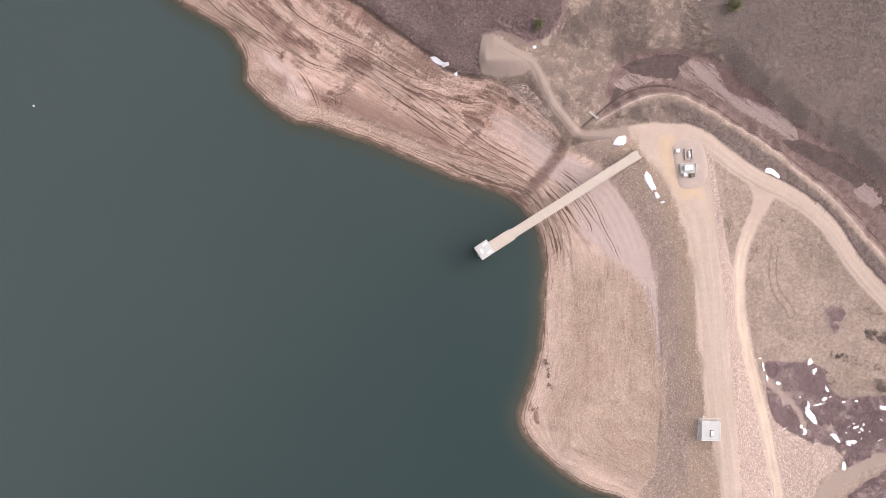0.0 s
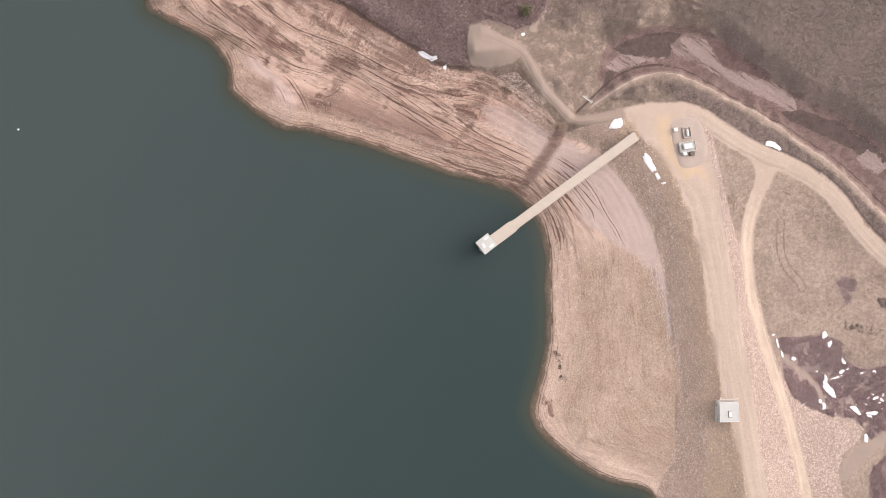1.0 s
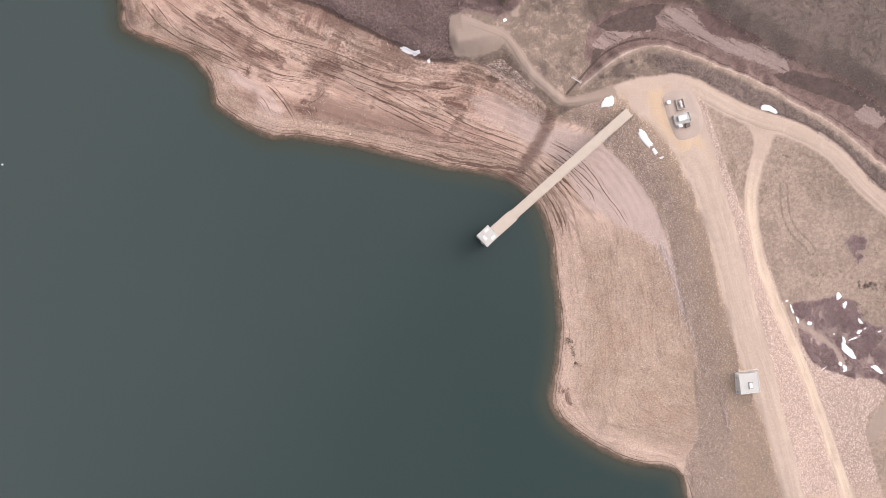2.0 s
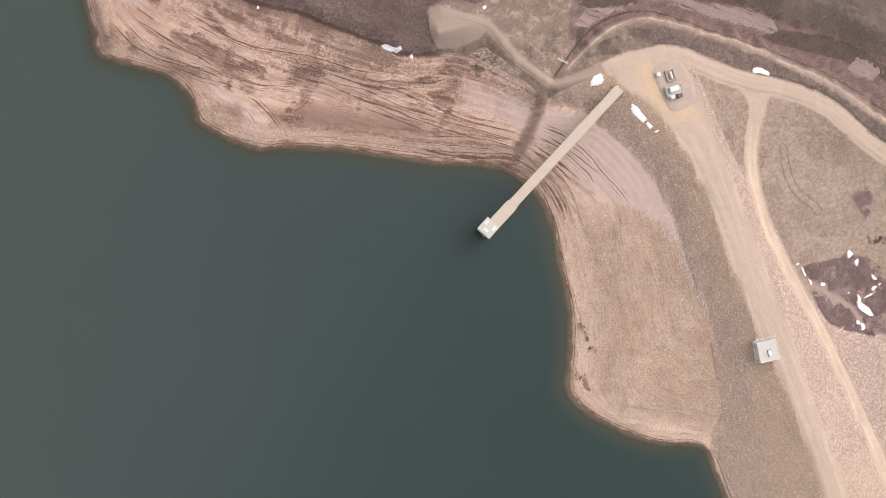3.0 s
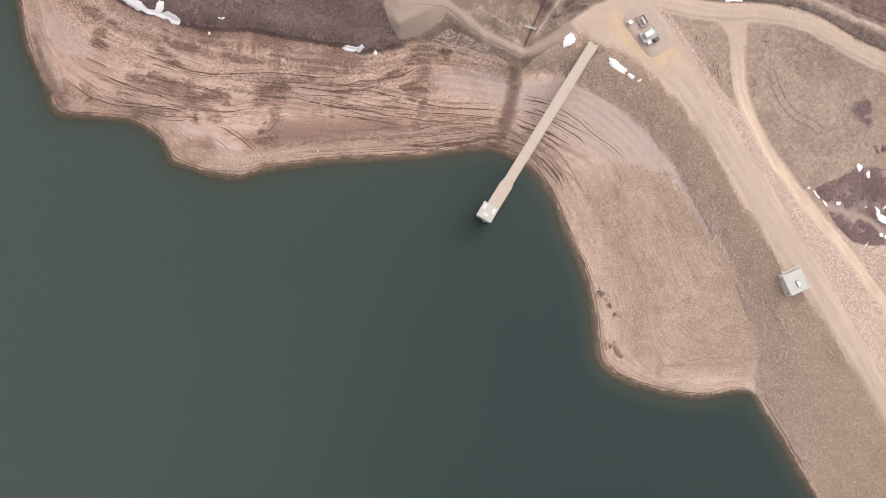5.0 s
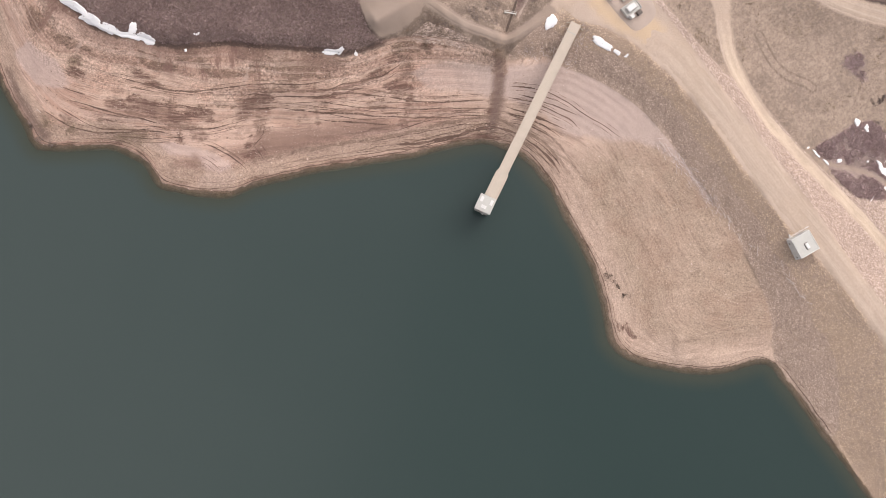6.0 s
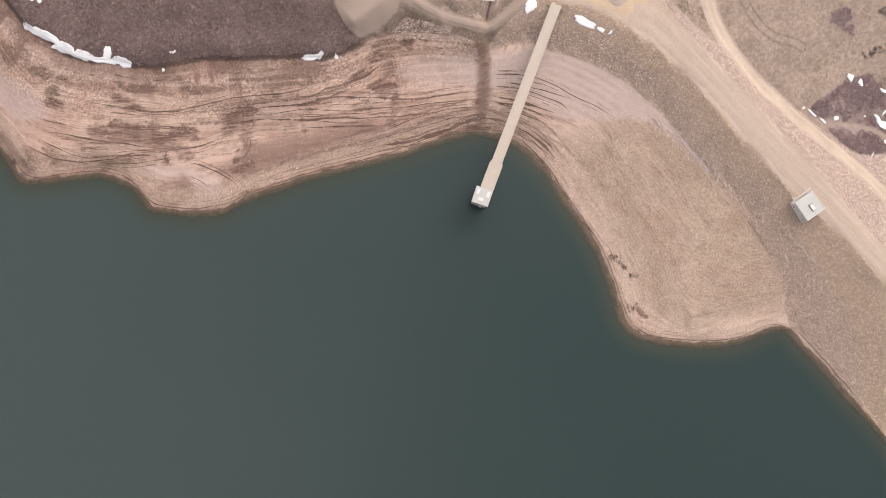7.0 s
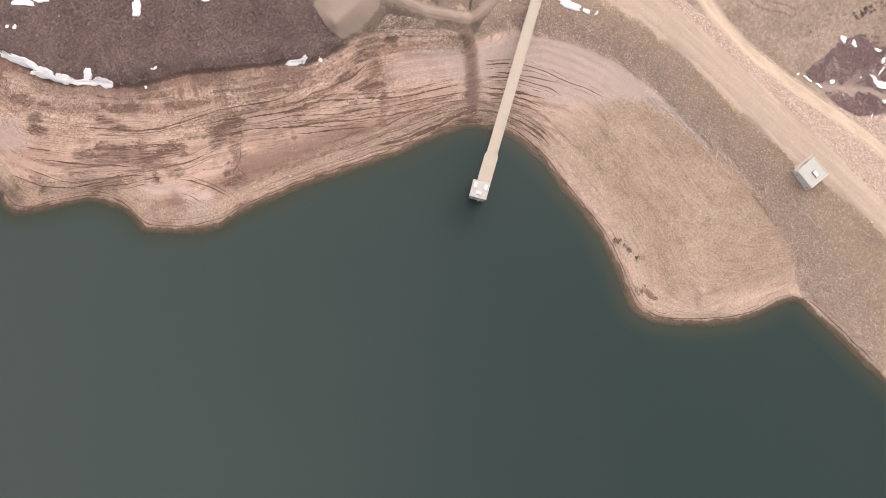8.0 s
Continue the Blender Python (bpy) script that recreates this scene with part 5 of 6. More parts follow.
for cx, cy, r in ((-67.6, 68.6, 1.3), (-66.0, 65.8, 1.0), (-67.9, 72.5, 0.9)):
    x, y = cx + rng.normal(0, 0.6, 110) * r, cy + rng.normal(0, 0.6, 110) * r
    shrubs("drowned_brush", x, y, rng.uniform(0.1, 0.26, 110), MAT_BRUSH, "grey dead brush standing at the water's edge", rng, blades=6)
x, y = sow(rng, 2600, [(44, 35), (50, 37.6), (57, 38.6), (62, 36.4), (58, 33.9), (50, 33.7)], lambda x, y: thinned(x, y, 2.6, 29, -0.05))
shrubs("berm_scrub", x, y, rng.uniform(0.1, 0.24, len(x)), MAT_BRUSH, "low brown scrub on the berm beside the plaza", rng, blades=8)
BANK_TOP = np.vstack([np.array([p[:2] for p in HIGH_WATER[1:15]]), bluff_line[(bluff_line[:, 1] < 112)][::-1]])
x, y = sow(rng, 60000, BANK_TOP, lambda x, y: thinned(x, y, 5.0, 71, -0.12))
shrubs("bank_tufts", x, y, rng.uniform(0.07, 0.19, len(x)), MAT_BANK, "brown stubble and dead weed on the lake bank", rng, blades=6, category="weed")
x, y = sow(rng, 150000, striped_outline[(striped_outline[:, 1] < 100) & (striped_outline[:, 1] > 0)], lambda x, y: rng.uniform(0, 1, len(x)) < 0.5 + value_noise(x, y, 12.0, 72))
lv = level_of(x, y)[0] + 0.22 * value_noise(x, y, 9.0, 73)
marks = np.array([0.62, 1.15, 1.5, 1.95, 2.2, 2.75, 3.05, 3.5, 4.1, 4.4])
near_line = np.abs(lv[:, None] - marks).min(1) < 0.012 + 0.03 * np.clip(value_noise(x, y, 4.0, 74), 0, 1)
near_line &= area_distance(x, y, np.array(LILAC)) > 0.5
x, y = x[near_line], y[near_line]
stones("water_line_clods", x, y, rng.gamma(2.0, 0.02, len(x)) + 0.05, MAT_CLOD, "dark clods and weed left along old water lines", rng, category="debris")


def water_lines(name, guides, label, seed):
    """Ragged ledges of dark mud and weed left by falling water, with thinner broken ones beside them."""
    rs, verts, faces, tones, middles = np.random.RandomState(seed), [], [], [], []
    base = 0
    for width, *points in guides:
        run = smooth(points, 0.3)
        t = np.gradient(run, axis=0)
        t /= np.hypot(t[:, 0], t[:, 1])[:, None] + 1e-9
        side = np.stack([-t[:, 1], t[:, 0]], 1)
        s = 0.3 * np.arange(len(run))
        ends = np.clip(np.minimum(s, s[-1] - s) / 3.0, 0.15, 1)
        for shift, scale, cover in [(0.0, 1.0, 0.8)] + [(rs.uniform(0.5, 1.6) * rs.choice((-1, 1)), 0.6, 0.25) for _ in range(4)]:
            lane, phase = run + side * (shift + 0.12 * value_noise(s, s * 0 + shift, 2.5, seed + 1) + 0.25 * value_noise(s, s * 0 + shift, 9.0, seed + 2))[:, None], rs.uniform(0, 200)
            level = cover + 0.4 * value_noise(s + phase, s * 0 + phase, 9.0, seed + 3) + 0.35 * value_noise(s + phase, s * 0, 2.2, seed + 4)
            half = 0.5 * width * scale * ends * np.clip(level, 0, 1.3)
            left, right = [half * (1 + 0.35 * value_noise(s + phase, s * 0 + k, 1.6, seed + 5)) for k in (3.0, 40.0)]
            rows = np.stack([lane - side * left[:, None], lane, lane + side * right[:, None]], 1)
            z = height(rows[..., 0].ravel(), rows[..., 1].ravel()).reshape(-1, 3) + np.array([0.04, 0.1, 0.04])
            verts.append(np.concatenate([rows, z[..., None]], 2).reshape(-1, 3))
            f = grid_faces(len(run), 3)
            shown = (half > 0.03)
            f = f[(shown[:-1] & shown[1:])[(f[:, 0] // 3)]]
            faces.append(f + base)
            tones.append(np.repeat(np.clip(0.3 + 0.5 * value_noise(s + phase, s * 0, 1.6, seed + 6) + (0.3 if shift else 0), 0, 1), 3))
            middles.append(np.tile([0.0, 1.0, 0.0], len(run)))
            base += len(run) * 3
    me = numpy_mesh(name, np.concatenate(verts), np.concatenate(faces), {"tone": np.concatenate(tones), "middle": np.concatenate(middles)}, shade=True)
    return thing(name, me, MAT_LEDGE, label, "water line", "stuff")


water_lines("old_water_lines", LINES_MID, "dark brown ledges left by falling water on pink silt", 300)
water_lines("old_water_lines", LINES_LOW, "thick dark ledge of mud above the waterline", 320)
water_lines("old_water_lines", LINES_BRIDGE, "dark broken water lines in lilac silt under the bridge", 340)
water_lines("old_water_lines", LINES_WEST, "dark weedy water lines curving round the far shore", 360)
water_lines("old_water_lines", LINES_POINT, "dark water lines and rills on the silt point", 380)

edge_run = shore_line[(shore_line[:, 1] > -92) & (shore_line[:, 1] < 100)][::4]
edge_side = np.gradient(edge_run, axis=0)
edge_side = np.stack([-edge_side[:, 1], edge_side[:, 0]], 1) / np.hypot(*edge_side.T)[:, None]      # towards the land
wrack = edge_run + edge_side * 0.55
water_lines("wrack_line", [(0.34, *map(tuple, wrack))], "thin dark line of wet mud at the water's edge", 400)


def sticks(name, x, y, mat, label, rs, lie=None):
    """Thin flat slivers of wood lying about."""
    n = len(x)
    a, l = rs.uniform(0, 6.28, n), rs.uniform(0.25, 1.1, n)
    if lie is not None:
        a, l = rs.normal(lie, 0.5, n), rs.gamma(2.0, 0.4, n) + 0.3
    d, w = np.stack([np.cos(a), np.sin(a)], 1), np.stack([-np.sin(a), np.cos(a)], 1) * 0.035
    c = np.stack([x, y], 1)
    p = np.stack([c - d * l[:, None] / 2 - w, c + d * l[:, None] / 2 - w * 0.5, c + d * l[:, None] / 2 + w * 0.5, c - d * l[:, None] / 2 + w], 1)
    z = height(p[..., 0].ravel(), p[..., 1].ravel()).reshape(n, 4) + 0.08
    v = np.concatenate([np.concatenate([p, z[..., None]], 2), np.concatenate([p, z[..., None] - 0.05], 2)], 1).reshape(-1, 3)
    q = np.array([[0, 1, 2, 3], [4, 7, 6, 5], [0, 4, 5, 1], [1, 5, 6, 2], [2, 6, 7, 3], [3, 7, 4, 0]])
    f = (q[None] + 8 * np.arange(n)[:, None, None]).reshape(-1, 4)
    return thing(name, numpy_mesh(name, v, f, {"tone": np.repeat(rs.uniform(0, 1, n), 8)}), mat, label, "driftwood", "stuff")


rim = smooth([(53.0, -3.0), (54.6, -9), (55.5, -14.5), (56.4, -21), (57.0, -27), (57.3, -33)], 0.3)
rim = rim[(rim[:, 1] < -8) & (rim[:, 1] > -27)]
k = rng.randint(0, len(rim), 140)
sticks("driftwood_litter", rim[k, 0] + rng.normal(-0.4, 0.7, 140), rim[k, 1] + rng.normal(0, 1.5, 140), MAT_LITTER, "pale bleached twigs washed up along the rocks", rng, 1.68)
rim = smooth([(38, 26.5), (42, 24), (46, 19.5), (50, 22), (47, 25.5)], 0.3)
k = rng.randint(0, len(rim), 160)
sticks("driftwood_litter", rim[k, 0] + rng.normal(0, 1.2, 160), rim[k, 1] + rng.normal(0, 1.2, 160), MAT_LITTER, "pale bleached twigs caught among the rocks", rng)
TRIANGLE = [(69.5, 24), (75, 20), (78.5, 16), (76, 8), (74, 0), (73, -3), (71.5, 6), (70, 15)]
x, y = sow(rng, 1500, TRIANGLE, lambda x, y: thinned(x, y, 4.0, 16, -0.1))
shrubs("verge_scrub", x, y, rng.uniform(0.1, 0.24, len(x)), MAT_TUFT, "low grey scrub on the verge between the roads", rng, blades=8)


# ---------------------------------------------------------------- bridge and intake tower
BRIDGE_ANGLE = 32.3
LAND_END, TOWER_AT = Vector((50.1, 25.5)), Vector((11.9, 1.8))


def build_bridge():
    length = (LAND_END - TOWER_AT).length - 1.9
    ob = empty("footbridge", pose(*LAND_END, 8.75, 0, 0, 180 + BRIDGE_ANGLE), "long pale concrete service bridge from the dam to the tower", "bridge")
    wide = 6.4
    for name, x0, x1, half in (("deck", 2.4, length - wide, 1.17), ("landing", length - wide + 0.6, length, 1.47)):
        part(name, box(x1 - x0, 2 * half, 0.3, (x0 + x1) / 2, 0, 0.0, 0.03), MAT_DECK, ob)
        for side in (-1, 1):
            part("kerb", box(x1 - x0, 0.16, 0.16, (x0 + x1) / 2, side * (half - 0.08), 0.3, 0.03), MAT_DECK, ob)
    bm = bmesh.new()
    q = [(length - wide, 1.17), (length - wide + 0.6, 1.47), (length - wide + 0.6, -1.47), (length - wide, -1.17)]
    top = [bm.verts.new((a, b, 0.3)) for a, b in q]
    low = [bm.verts.new((a, b, 0.0)) for a, b in q]
    bm.faces.new(top[::-1])
    bm.faces.new(low)
    for i in range(4):
        bm.faces.new((top[i], top[(i + 1) % 4], low[(i + 1) % 4], low[i]))
    bmesh.ops.recalc_face_normals(bm, faces=bm.faces)
    part("deck_flare", bm, MAT_DECK, ob)
    for side in (-1, 1):
        part("girder", box(length - 1.0, 0.25, 0.85, length / 2 + 0.5, side * 0.75, -0.85, 0.02), MAT_GREY, ob, "grey girder")
    part("approach_slab", box(2.34, 2.34, 0.3, 1.17, 0, 0.0, 0.02), MAT_DECK, ob)
    part("expansion_joint", box(0.22, 2.34, 0.03, 2.42, 0, 0.305, 0.005), MAT_GREY, ob, "dark grey joint")
    part("abutment", box(1.3, 2.3, 3.0, 1.2, 0, -3.0, 0.05), MAT_GREY, ob)
    for side in (-1, 1):
        part("wing_wall", box(1.1, 0.14, 1.1, 0.45, side * 1.55, -1.08, 0.03, rot=side * 70), MAT_DECK, ob)


def build_tower():
    ob = empty("intake_tower", pose(*TOWER_AT, -6.0, 0, 0, BRIDGE_ANGLE + 1.5), "grey concrete intake tower with three white hatches, standing in the lake", "tower")
    part("shaft", box(3.2, 3.3, 14.4, 0, 0, 0, 0.08), MAT_GREY, ob)
    part("roof_slab", box(3.7, 3.75, 0.45, 0, 0, 14.85, 0.06), MAT_ROOF, ob, "pale roof slab")
    part("corbel", box(3.7, 3.75, 0.45, 0, 0, 14.4, 0.1, taper=1.0), MAT_GREY, ob)
    for x, y, sx, sy in ((0.75, 1.15, 1.15, 0.62), (0.75, -1.15, 1.15, 0.62), (-0.75, 0.1, 0.68, 1.15)):
        hatch = part("hatch", box(sx, sy, 0.22, x, y, 15.3, 0.04), MAT_WHITE, ob, "white hatch cover")
        part("hatch_frame", box(sx + 0.2, sy + 0.2, 0.06, x, y, 15.28, 0.02), MAT_STEEL, hatch)
    bm = bmesh.new()
    for s in (-0.25, 0.25):
        rod((-1.78, -0.5 + s, 5.0), (-1.78, -0.5 + s, 14.4), 0.04, bm)
    for k in range(36):
        rod((-1.78, -0.75, 5.2 + k * 0.25), (-1.78, -0.25, 5.2 + k * 0.25), 0.025, bm, 6)
    part("ladder", bm, MAT_STEEL, ob, "steel ladder")
    for a, b in (((-1.75, -1.75), (-1.75, 1.75)), ((-1.75, 1.75), (0.0, 1.75)), ((-1.75, -1.75), (0.0, -1.75))):
        part("handrail", rod((*a, 16.2), (*b, 16.2), 0.03, None, 6), MAT_STEEL, ob)
        for k in range(3):
            x, y = a[0] + (b[0] - a[0]) * k / 2, a[1] + (b[1] - a[1]) * k / 2
            part("rail_post", rod((x, y, 15.28), (x, y, 16.2), 0.025, None, 6), MAT_STEEL, ob)
    part("gauge_box", box(0.3, 0.5, 0.5, -1.72, 0.6, 13.8, 0.03), MAT_DARK, ob, "dark gauge box")


build_bridge()
build_tower()


# ---------------------------------------------------------------- valve house on the crest
def build_house():
    ob = empty("valve_house", pose(67.3, -42.6, 6.0, 0, 0, -2), "light grey concrete valve house set into the dam crest", "building")
    part("walls", box(5.3, 5.5, 4.3, 0, 0, 0, 0.05, taper=0.87), MAT_WALL, ob)
    part("roof_slab", box(4.6, 4.75, 0.16, 0, 0, 4.28, 0.05), MAT_ROOF, ob, "flat pale grey roof")
    hatch = part("roof_hatch", box(0.75, 1.35, 0.3, 0.2, -0.5, 4.46, 0.04), MAT_WHITE, ob, "white roof hatch")
    part("hatch_frame", box(1.0, 1.6, 0.08, 0.2, -0.5, 4.43, 0.02), MAT_DARK, hatch)
    rail = bmesh.new()
    for a, b in (((-2.6, 2.95, 0), (2.4, 3.1, 0)), ((-2.6, 2.95, 0), (-2.6, 2.4, 0))):
        for h in (3.9, 4.35, 4.8):
            rod((a[0], a[1], h), (b[0], b[1], h), 0.025, rail, 6)
    part("handrail", rail, MAT_WHITE, ob, "white pipe handrail")
    for x, y in ((-2.6, 2.95), (-0.9, 3.0), (0.8, 3.05), (2.4, 3.1), (-2.6, 2.4)):
        part("post", rod((x, y, 2.4), (x, y, 4.85), 0.025), MAT_WHITE, ob)
    for sx, sy, x, y in ((4.6, 0.12, 0, 2.31), (4.6, 0.12, 0, -2.31), (0.12, 4.5, -2.24, 0), (0.12, 4.5, 2.24, 0)):
        part("roof_curb", box(sx, sy, 0.1, x, y, 4.43, 0.02), MAT_WALL, ob)
    bm = bmesh.new()
    for s in (-0.22, 0.22):
        rod((-2.72, -0.9 + s, 1.8), (-2.42, -0.9 + s, 4.7), 0.03, bm, 6)
    for k in range(9):
        rod((-2.70 + k * 0.03, -1.12, 2.0 + k * 0.3), (-2.70 + k * 0.03, -0.68, 2.0 + k * 0.3), 0.02, bm, 6)
    part("ladder", bm, MAT_STEEL, ob, "steel ladder")
    part("vent_louvre", box(0.12, 0.4, 0.3, -2.52, 1.5, 2.9, 0.02), MAT_DARK, ob, "dark louvre")
    part("vent_louvre", box(0.12, 0.4, 0.3, -2.52, -1.9, 2.9, 0.02), MAT_DARK, ob, "dark louvre")
    part("door", box(1.0, 0.08, 1.25, 0.6, 2.56, 3.0, 0.02), MAT_STEEL, ob, "grey steel door")
    part("step_landing", box(3.4, 0.9, 0.15, 0.0, 2.95, 2.9, 0.03), MAT_STEEL, ob, "steel landing")


build_house()


# ---------------------------------------------------------------- equipment on the gravel pad
def on_ground(x, y):
    return float(height([x], [y])[0])


def build_pad_things():
    z = on_ground(62, 22) + 0.1
    ob = empty("utility_box", pose(59.5, 26.2, z, 0, 0, 4), "small white utility box on the gravel pad", "utility box")
    part("body", box(0.85, 0.8, 0.9, 0, 0, 0.08, 0.04), MAT_WHITE, ob)
    part("base", box(1.0, 0.95, 0.1, 0, 0, 0, 0.02), MAT_GREY, ob)
    part("lid", box(0.92, 0.87, 0.06, 0, 0, 0.98, 0.02), MAT_WHITE, ob)

    ob = empty("tank_bund", pose(62.35, 25.4, z, 0, 0, 4), "open concrete bund wall round a fuel tank", "bund")
    for sx, sy, x, y in ((0.22, 2.7, -0.89, 0), (0.22, 2.7, 0.89, 0), (1.56, 0.22, 0, 1.24), (1.56, 0.22, 0, -1.24)):
        part("bund_wall", box(sx, sy, 0.5, x, y, 0, 0.03), MAT_GREY, ob)
    part("bund_floor", box(1.56, 2.26, 0.12, 0, 0, 0, 0.01), MAT_PAD, ob, "stained gravel floor")

    tank = empty("fuel_tank", pose(62.35, 25.35, z + 0.12, 0, 0, 4), "white capsule-shaped fuel tank inside the bund", "tank")
    bm = rod((0, -0.55, 0.5), (0, 0.55, 0.5), 0.3, None, 20)
    for s in (-1, 1):
        bmesh.ops.create_uvsphere(bm, u_segments=20, v_segments=10, radius=0.3, matrix=pose(0, s * 0.55, 0.5))
    part("vessel", bm, MAT_WHITE, tank)
    for s in (-0.4, 0.4):
        part("saddle", box(0.5, 0.14, 0.28, 0, s, 0, 0.02), MAT_STEEL, tank)
    part("valve_dome", rod((0, 0.1, 0.75), (0, 0.1, 0.92), 0.1, None, 14), MAT_STEEL, tank)

    ob = empty("generator_skid", pose(62.1, 21.9, z, 0, 0, 5), "grey equipment platform with a white-roofed generator housing", "generator")
    part("platform", box(3.9, 2.5, 0.7, 0, 0, 0, 0.04), MAT_ROOF, ob)
    part("parapet", box(3.9, 0.14, 0.3, 0, 1.18, 0.7, 0.02), MAT_STEEL, ob)
    part("parapet", box(0.14, 2.22, 0.3, 1.88, 0, 0.7, 0.02), MAT_STEEL, ob)
    part("parapet", box(0.14, 2.22, 0.3, -1.88, 0, 0.7, 0.02), MAT_STEEL, ob)
    house = part("housing", box(2.2, 1.35, 0.9, -0.15, 0.05, 0.7, 0.05), MAT_STEEL, ob)
    part("housing_roof", box(2.0, 1.15, 0.12, -0.15, 0.05, 1.6, 0.04), MAT_WHITE, house, "white roof panel")
    part("duct", box(0.5, 0.9, 0.4, 1.35, -0.1, 0.7, 0.04), MAT_ROOF, ob)
    part("step", box(0.9, 0.4, 0.35, -1.2, -1.45, 0, 0.02), MAT_STEEL, ob)

    ob = empty("white_cabinet", pose(61.3, 20.25, z, 0, 0, 5), "small white cabinet beside the generator platform", "cabinet")
    part("body", box(0.95, 0.8, 1.1, 0, 0, 0.1, 0.04), MAT_WHITE, ob)
    part("plinth", box(1.05, 0.9, 0.1, 0, 0, 0, 0.01), MAT_GREY, ob)
    ob = empty("dark_cabinet", pose(63.1, 20.1, z, 0, 0, 5), "dark brown metal cabinet beside the generator platform", "cabinet")
    part("body", box(1.1, 0.85, 0.95, 0, 0, 0.1, 0.04), MAT_DARK, ob)
    part("plinth", box(1.2, 0.95, 0.1, 0, 0, 0, 0.01), MAT_GREY, ob)


build_pad_things()


# ---------------------------------------------------------------- small things
def build_gate():
    x, y = 39.2, 35.4
    ob = empty("weir_plank", pose(x, y, on_ground(x, y) + 0.05, 0, 0, -40), "pale grey plank footbridge over the narrow ditch", "plank")
    part("plank", box(2.6, 0.26, 0.1, 0, 0, 0.7, 0.02), MAT_STEEL, ob)
    for s in (-1.25, 1.25):
        part("bearer", box(0.25, 0.5, 0.9, s, 0, -0.15, 0.03), MAT_GREY, ob)
    part("handrail", rod((-1.4, 0.18, 1.5), (1.4, 0.18, 1.5), 0.03), MAT_STEEL, ob)
    for s in (-1.35, 1.35):
        part("post", rod((s, 0.18, 0.7), (s, 0.18, 1.5), 0.03), MAT_STEEL, ob)


def build_buoy():
    ob = empty("buoy", pose(-103.3, 38.8, 0.0), "small white marker buoy floating on the lake", "buoy")
    bm = bmesh.new()
    bmesh.ops.create_uvsphere(bm, u_segments=20, v_segments=12, radius=0.26, matrix=pose(0, 0, 0.1))
    part("float", bm, MAT_WHITE, ob)
    part("stem", rod((0, 0, 0.3), (0, 0, 0.7), 0.04), MAT_WHITE, ob)


def snow_patch(x, y, length, width, angle, seed):
    """A melting drift: a thin dome with a ragged outline, lying on the ground."""
    rs = np.random.RandomState(seed)
    k = 96
    a = np.linspace(0, 2 * np.pi, k, endpoint=False)
    wob = 1 + sum(rs.uniform(0.12, 0.34) / f ** 0.85 * np.sin(f * a + rs.uniform(0, 6.28)) for f in (2, 3, 4, 5, 7, 10, 14, 19, 26, 35))
    c, s = math.cos(radians(angle)), math.sin(radians(angle))
    rows, lifts = [], (0.3, 0.298, 0.29, 0.24, -0.05)
    bend = rs.uniform(-0.25, 0.25)
    for r in (0.03, 0.45, 0.8, 0.96, 1.0):
        u, v = r * wob * np.cos(a) * length / 2, r * wob * np.sin(a) * width / 2
        v = v + bend * width * (2 * u / length) ** 2
        rows.append(np.stack([x + u * c - v * s, y + u * s + v * c], 1))
    p = np.concatenate(rows)
    z = height(p[:, 0], p[:, 1]) + np.repeat(lifts, k) * min(1.0, width / 1.5 + 0.35)
    i = np.arange(k)
    f = np.concatenate([np.stack([r * k + i, (r + 1) * k + i, (r + 1) * k + (i + 1) % k, r * k + (i + 1) % k], 1) for r in range(4)])
    thing("snow_patch", numpy_mesh("snow_patch", np.column_stack([p, z]), f, shade=True), MAT_SNOW,
          "melting white snow drift on bare ground", "snow", group="snow patches")


for k, s in enumerate(SNOW + SNOW_WET):
    snow_patch(*s, 100 + k)


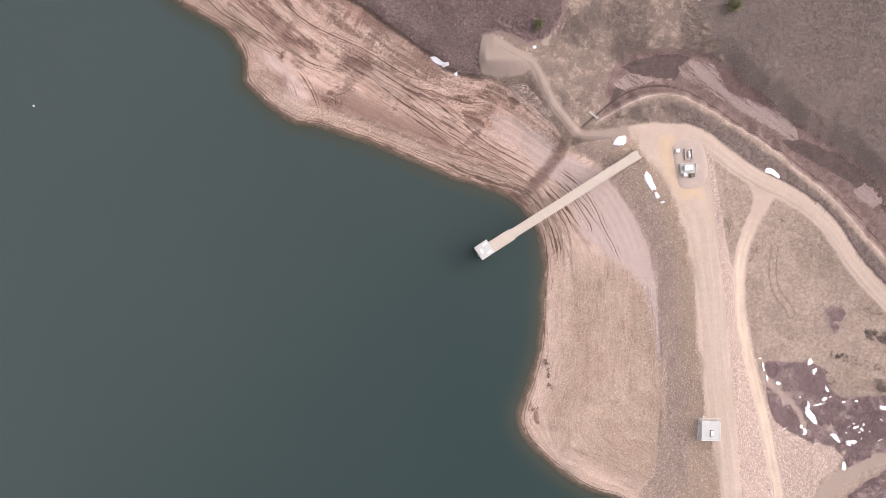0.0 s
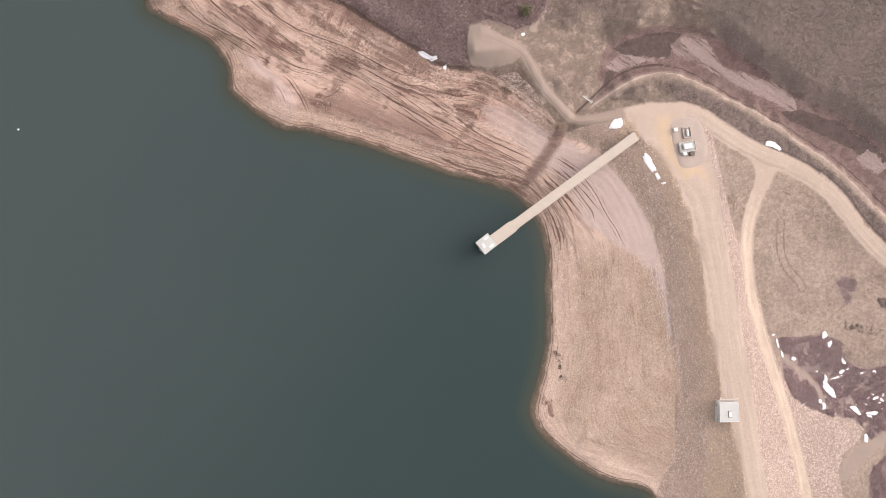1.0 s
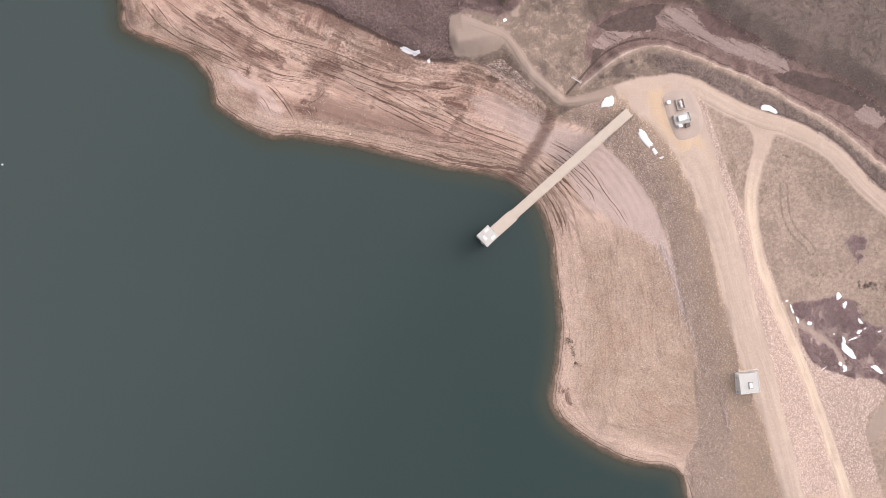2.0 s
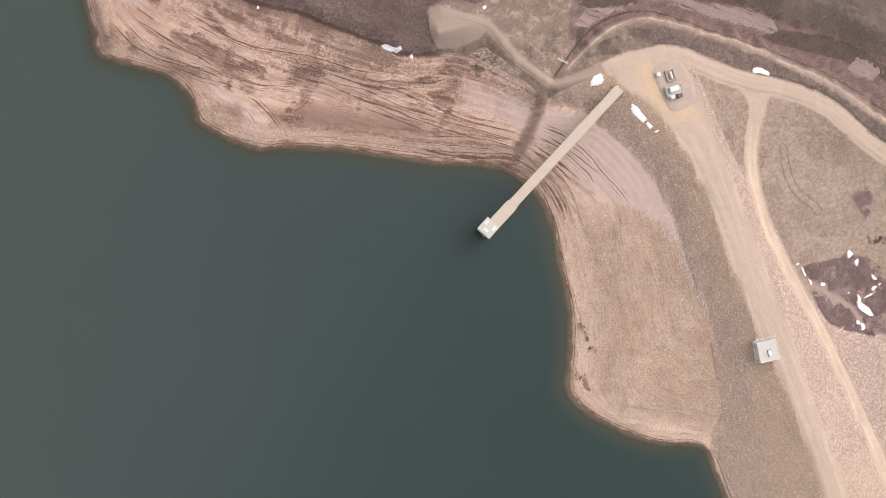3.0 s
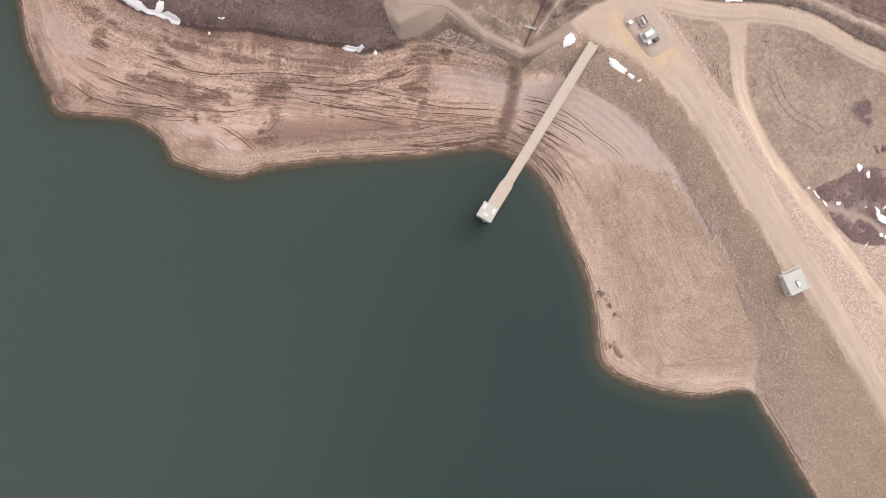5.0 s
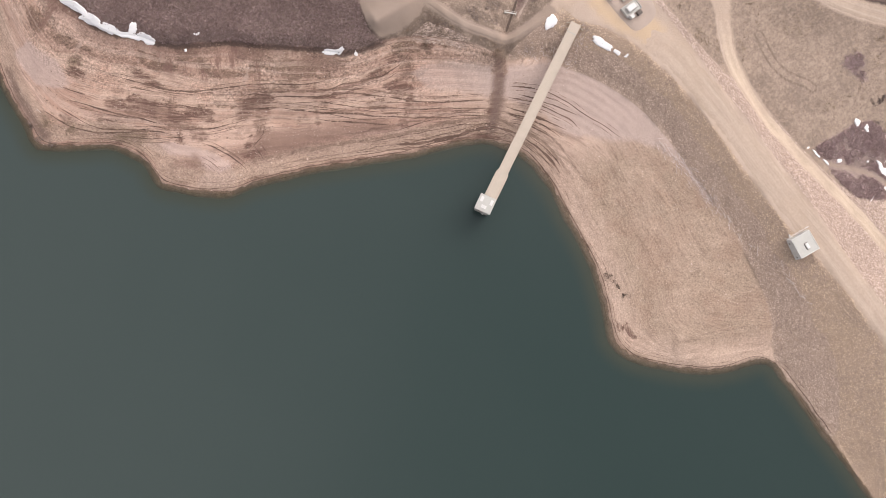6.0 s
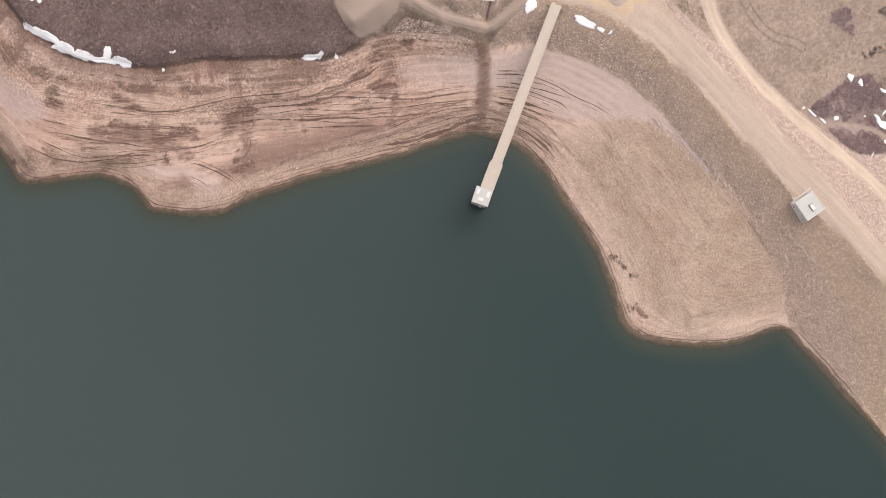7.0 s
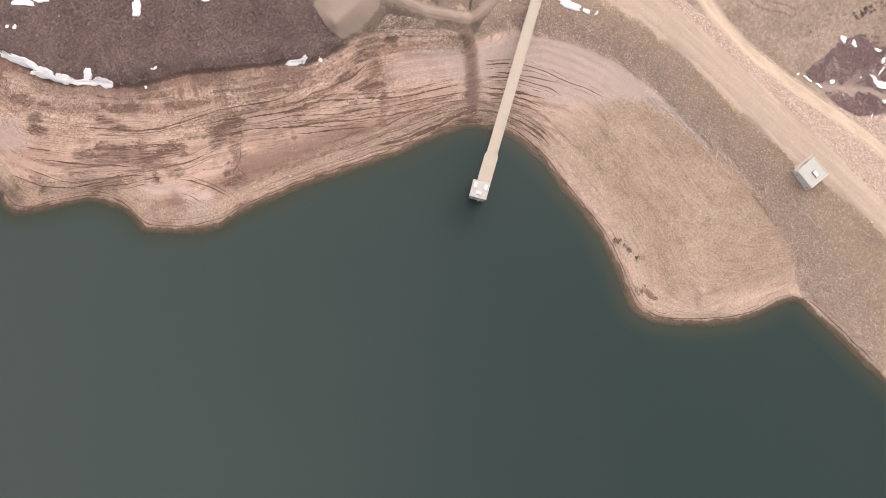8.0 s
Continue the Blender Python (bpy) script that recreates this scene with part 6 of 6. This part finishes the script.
def build_juniper(x, y, r, seed):
    """A small evergreen bush: short trunk, limbs, and a crown of many leaf sprays."""
    rs = np.random.RandomState(seed)
    ob = empty("juniper", pose(x, y, on_ground(x, y) - 0.05), "small green juniper bush among the sagebrush", "bush")
    bm = rod((0, 0, 0), (0, 0, r * 1.2), r * 0.1, None, 8, r * 0.04)
    for k in range(6):
        a = k * 1.05 + rs.uniform(0, 0.5)
        rod((0, 0, r * (0.3 + 0.1 * k)), (r * 0.7 * math.cos(a), r * 0.7 * math.sin(a), r * (0.75 + 0.12 * k)), r * 0.04, bm, 6, r * 0.015)
    part("trunk", bm, MAT_BARK, ob)
    n = 420
    d = rs.normal(0, 1, (n, 3))
    d /= np.linalg.norm(d, axis=1)[:, None]
    lobes = 1 + 0.28 * np.sin(3 * np.arctan2(d[:, 1], d[:, 0]) + seed) * np.cos(2 * d[:, 2])
    c = d * (rs.uniform(0.45, 1, n) ** 0.5 * lobes)[:, None] * np.array([r, r, r * 0.85]) + np.array([0, 0, r * 0.95])
    v = c[:, None, :] + rs.normal(0, 0.13 * r, (n, 3, 3))
    me = numpy_mesh("crown", v.reshape(-1, 3), np.arange(3 * n).reshape(-1, 3), {"tone": np.repeat(rs.uniform(0, 1, n), 3)})
    me.materials.append(MAT_JUNIPER)
    crown = new("crown", me)
    crown.parent = ob


def build_log(x, y, length, angle, seed):
    rs = np.random.RandomState(seed)
    z = on_ground(x, y)
    ob = empty("driftwood_log", pose(x, y, z + 0.28, rs.uniform(-3, 3), rs.uniform(-4, 4), angle), "bleached driftwood log stranded on the rocks", "log", "stranded logs")
    part("stem", rod((-length / 2, 0, 0), (length / 2, 0, 0), 0.06, None, 8, 0.03), MAT_WOOD, ob)
    part("branch", rod((length * 0.15, 0, 0), (length * 0.32, 0.45, 0.15), 0.025, None, 6, 0.012), MAT_WOOD, ob)


build_gate()
build_buoy()
build_juniper(24.8, 56.6, 1.3, 1)
build_juniper(72.1, 61.1, 1.6, 2)
logs = random.Random(5)
build_log(-63.9, 73.9, 1.3, 100, 39)
drift = smooth([(53.9, -7.1), (55.3, -13.5), (56.3, -20.6), (57.2, -26.3), (57.9, -34.8), (61.5, -46), (62.5, -56)], 1.0)
for k in range(46):
    q = drift[logs.randrange(len(drift))]
    build_log(q[0] + logs.uniform(-0.5, 0.7), q[1] + logs.uniform(-1, 1), logs.uniform(0.8, 2.6), logs.choice((90, 100, 75, 45, 130)) + logs.uniform(-18, 18), 40 + k)
x, y = sow(rng, 2400, [(26.6, -26.0), (28.9, -26.4), (30.4, -30), (30.2, -34.4), (28.2, -34.2), (27.8, -30)],
           lambda x, y: 0.8 * value_noise(x, y, 0.8, 17) + rng.normal(0, 0.25, len(x)) > 0.5 * np.abs((x - 28.0) - 0.22 * (-26.5 - y)) - 0.05)
shrubs("stranded_weed", x, y, rng.uniform(0.07, 0.18, len(x)), tone_material("dark_weed", (0.045, 0.032, 0.025), (0.15, 0.105, 0.08)),
       "dark brown stranded weed on the sandy shore", rng, blades=6, tall=0.4, category="debris")
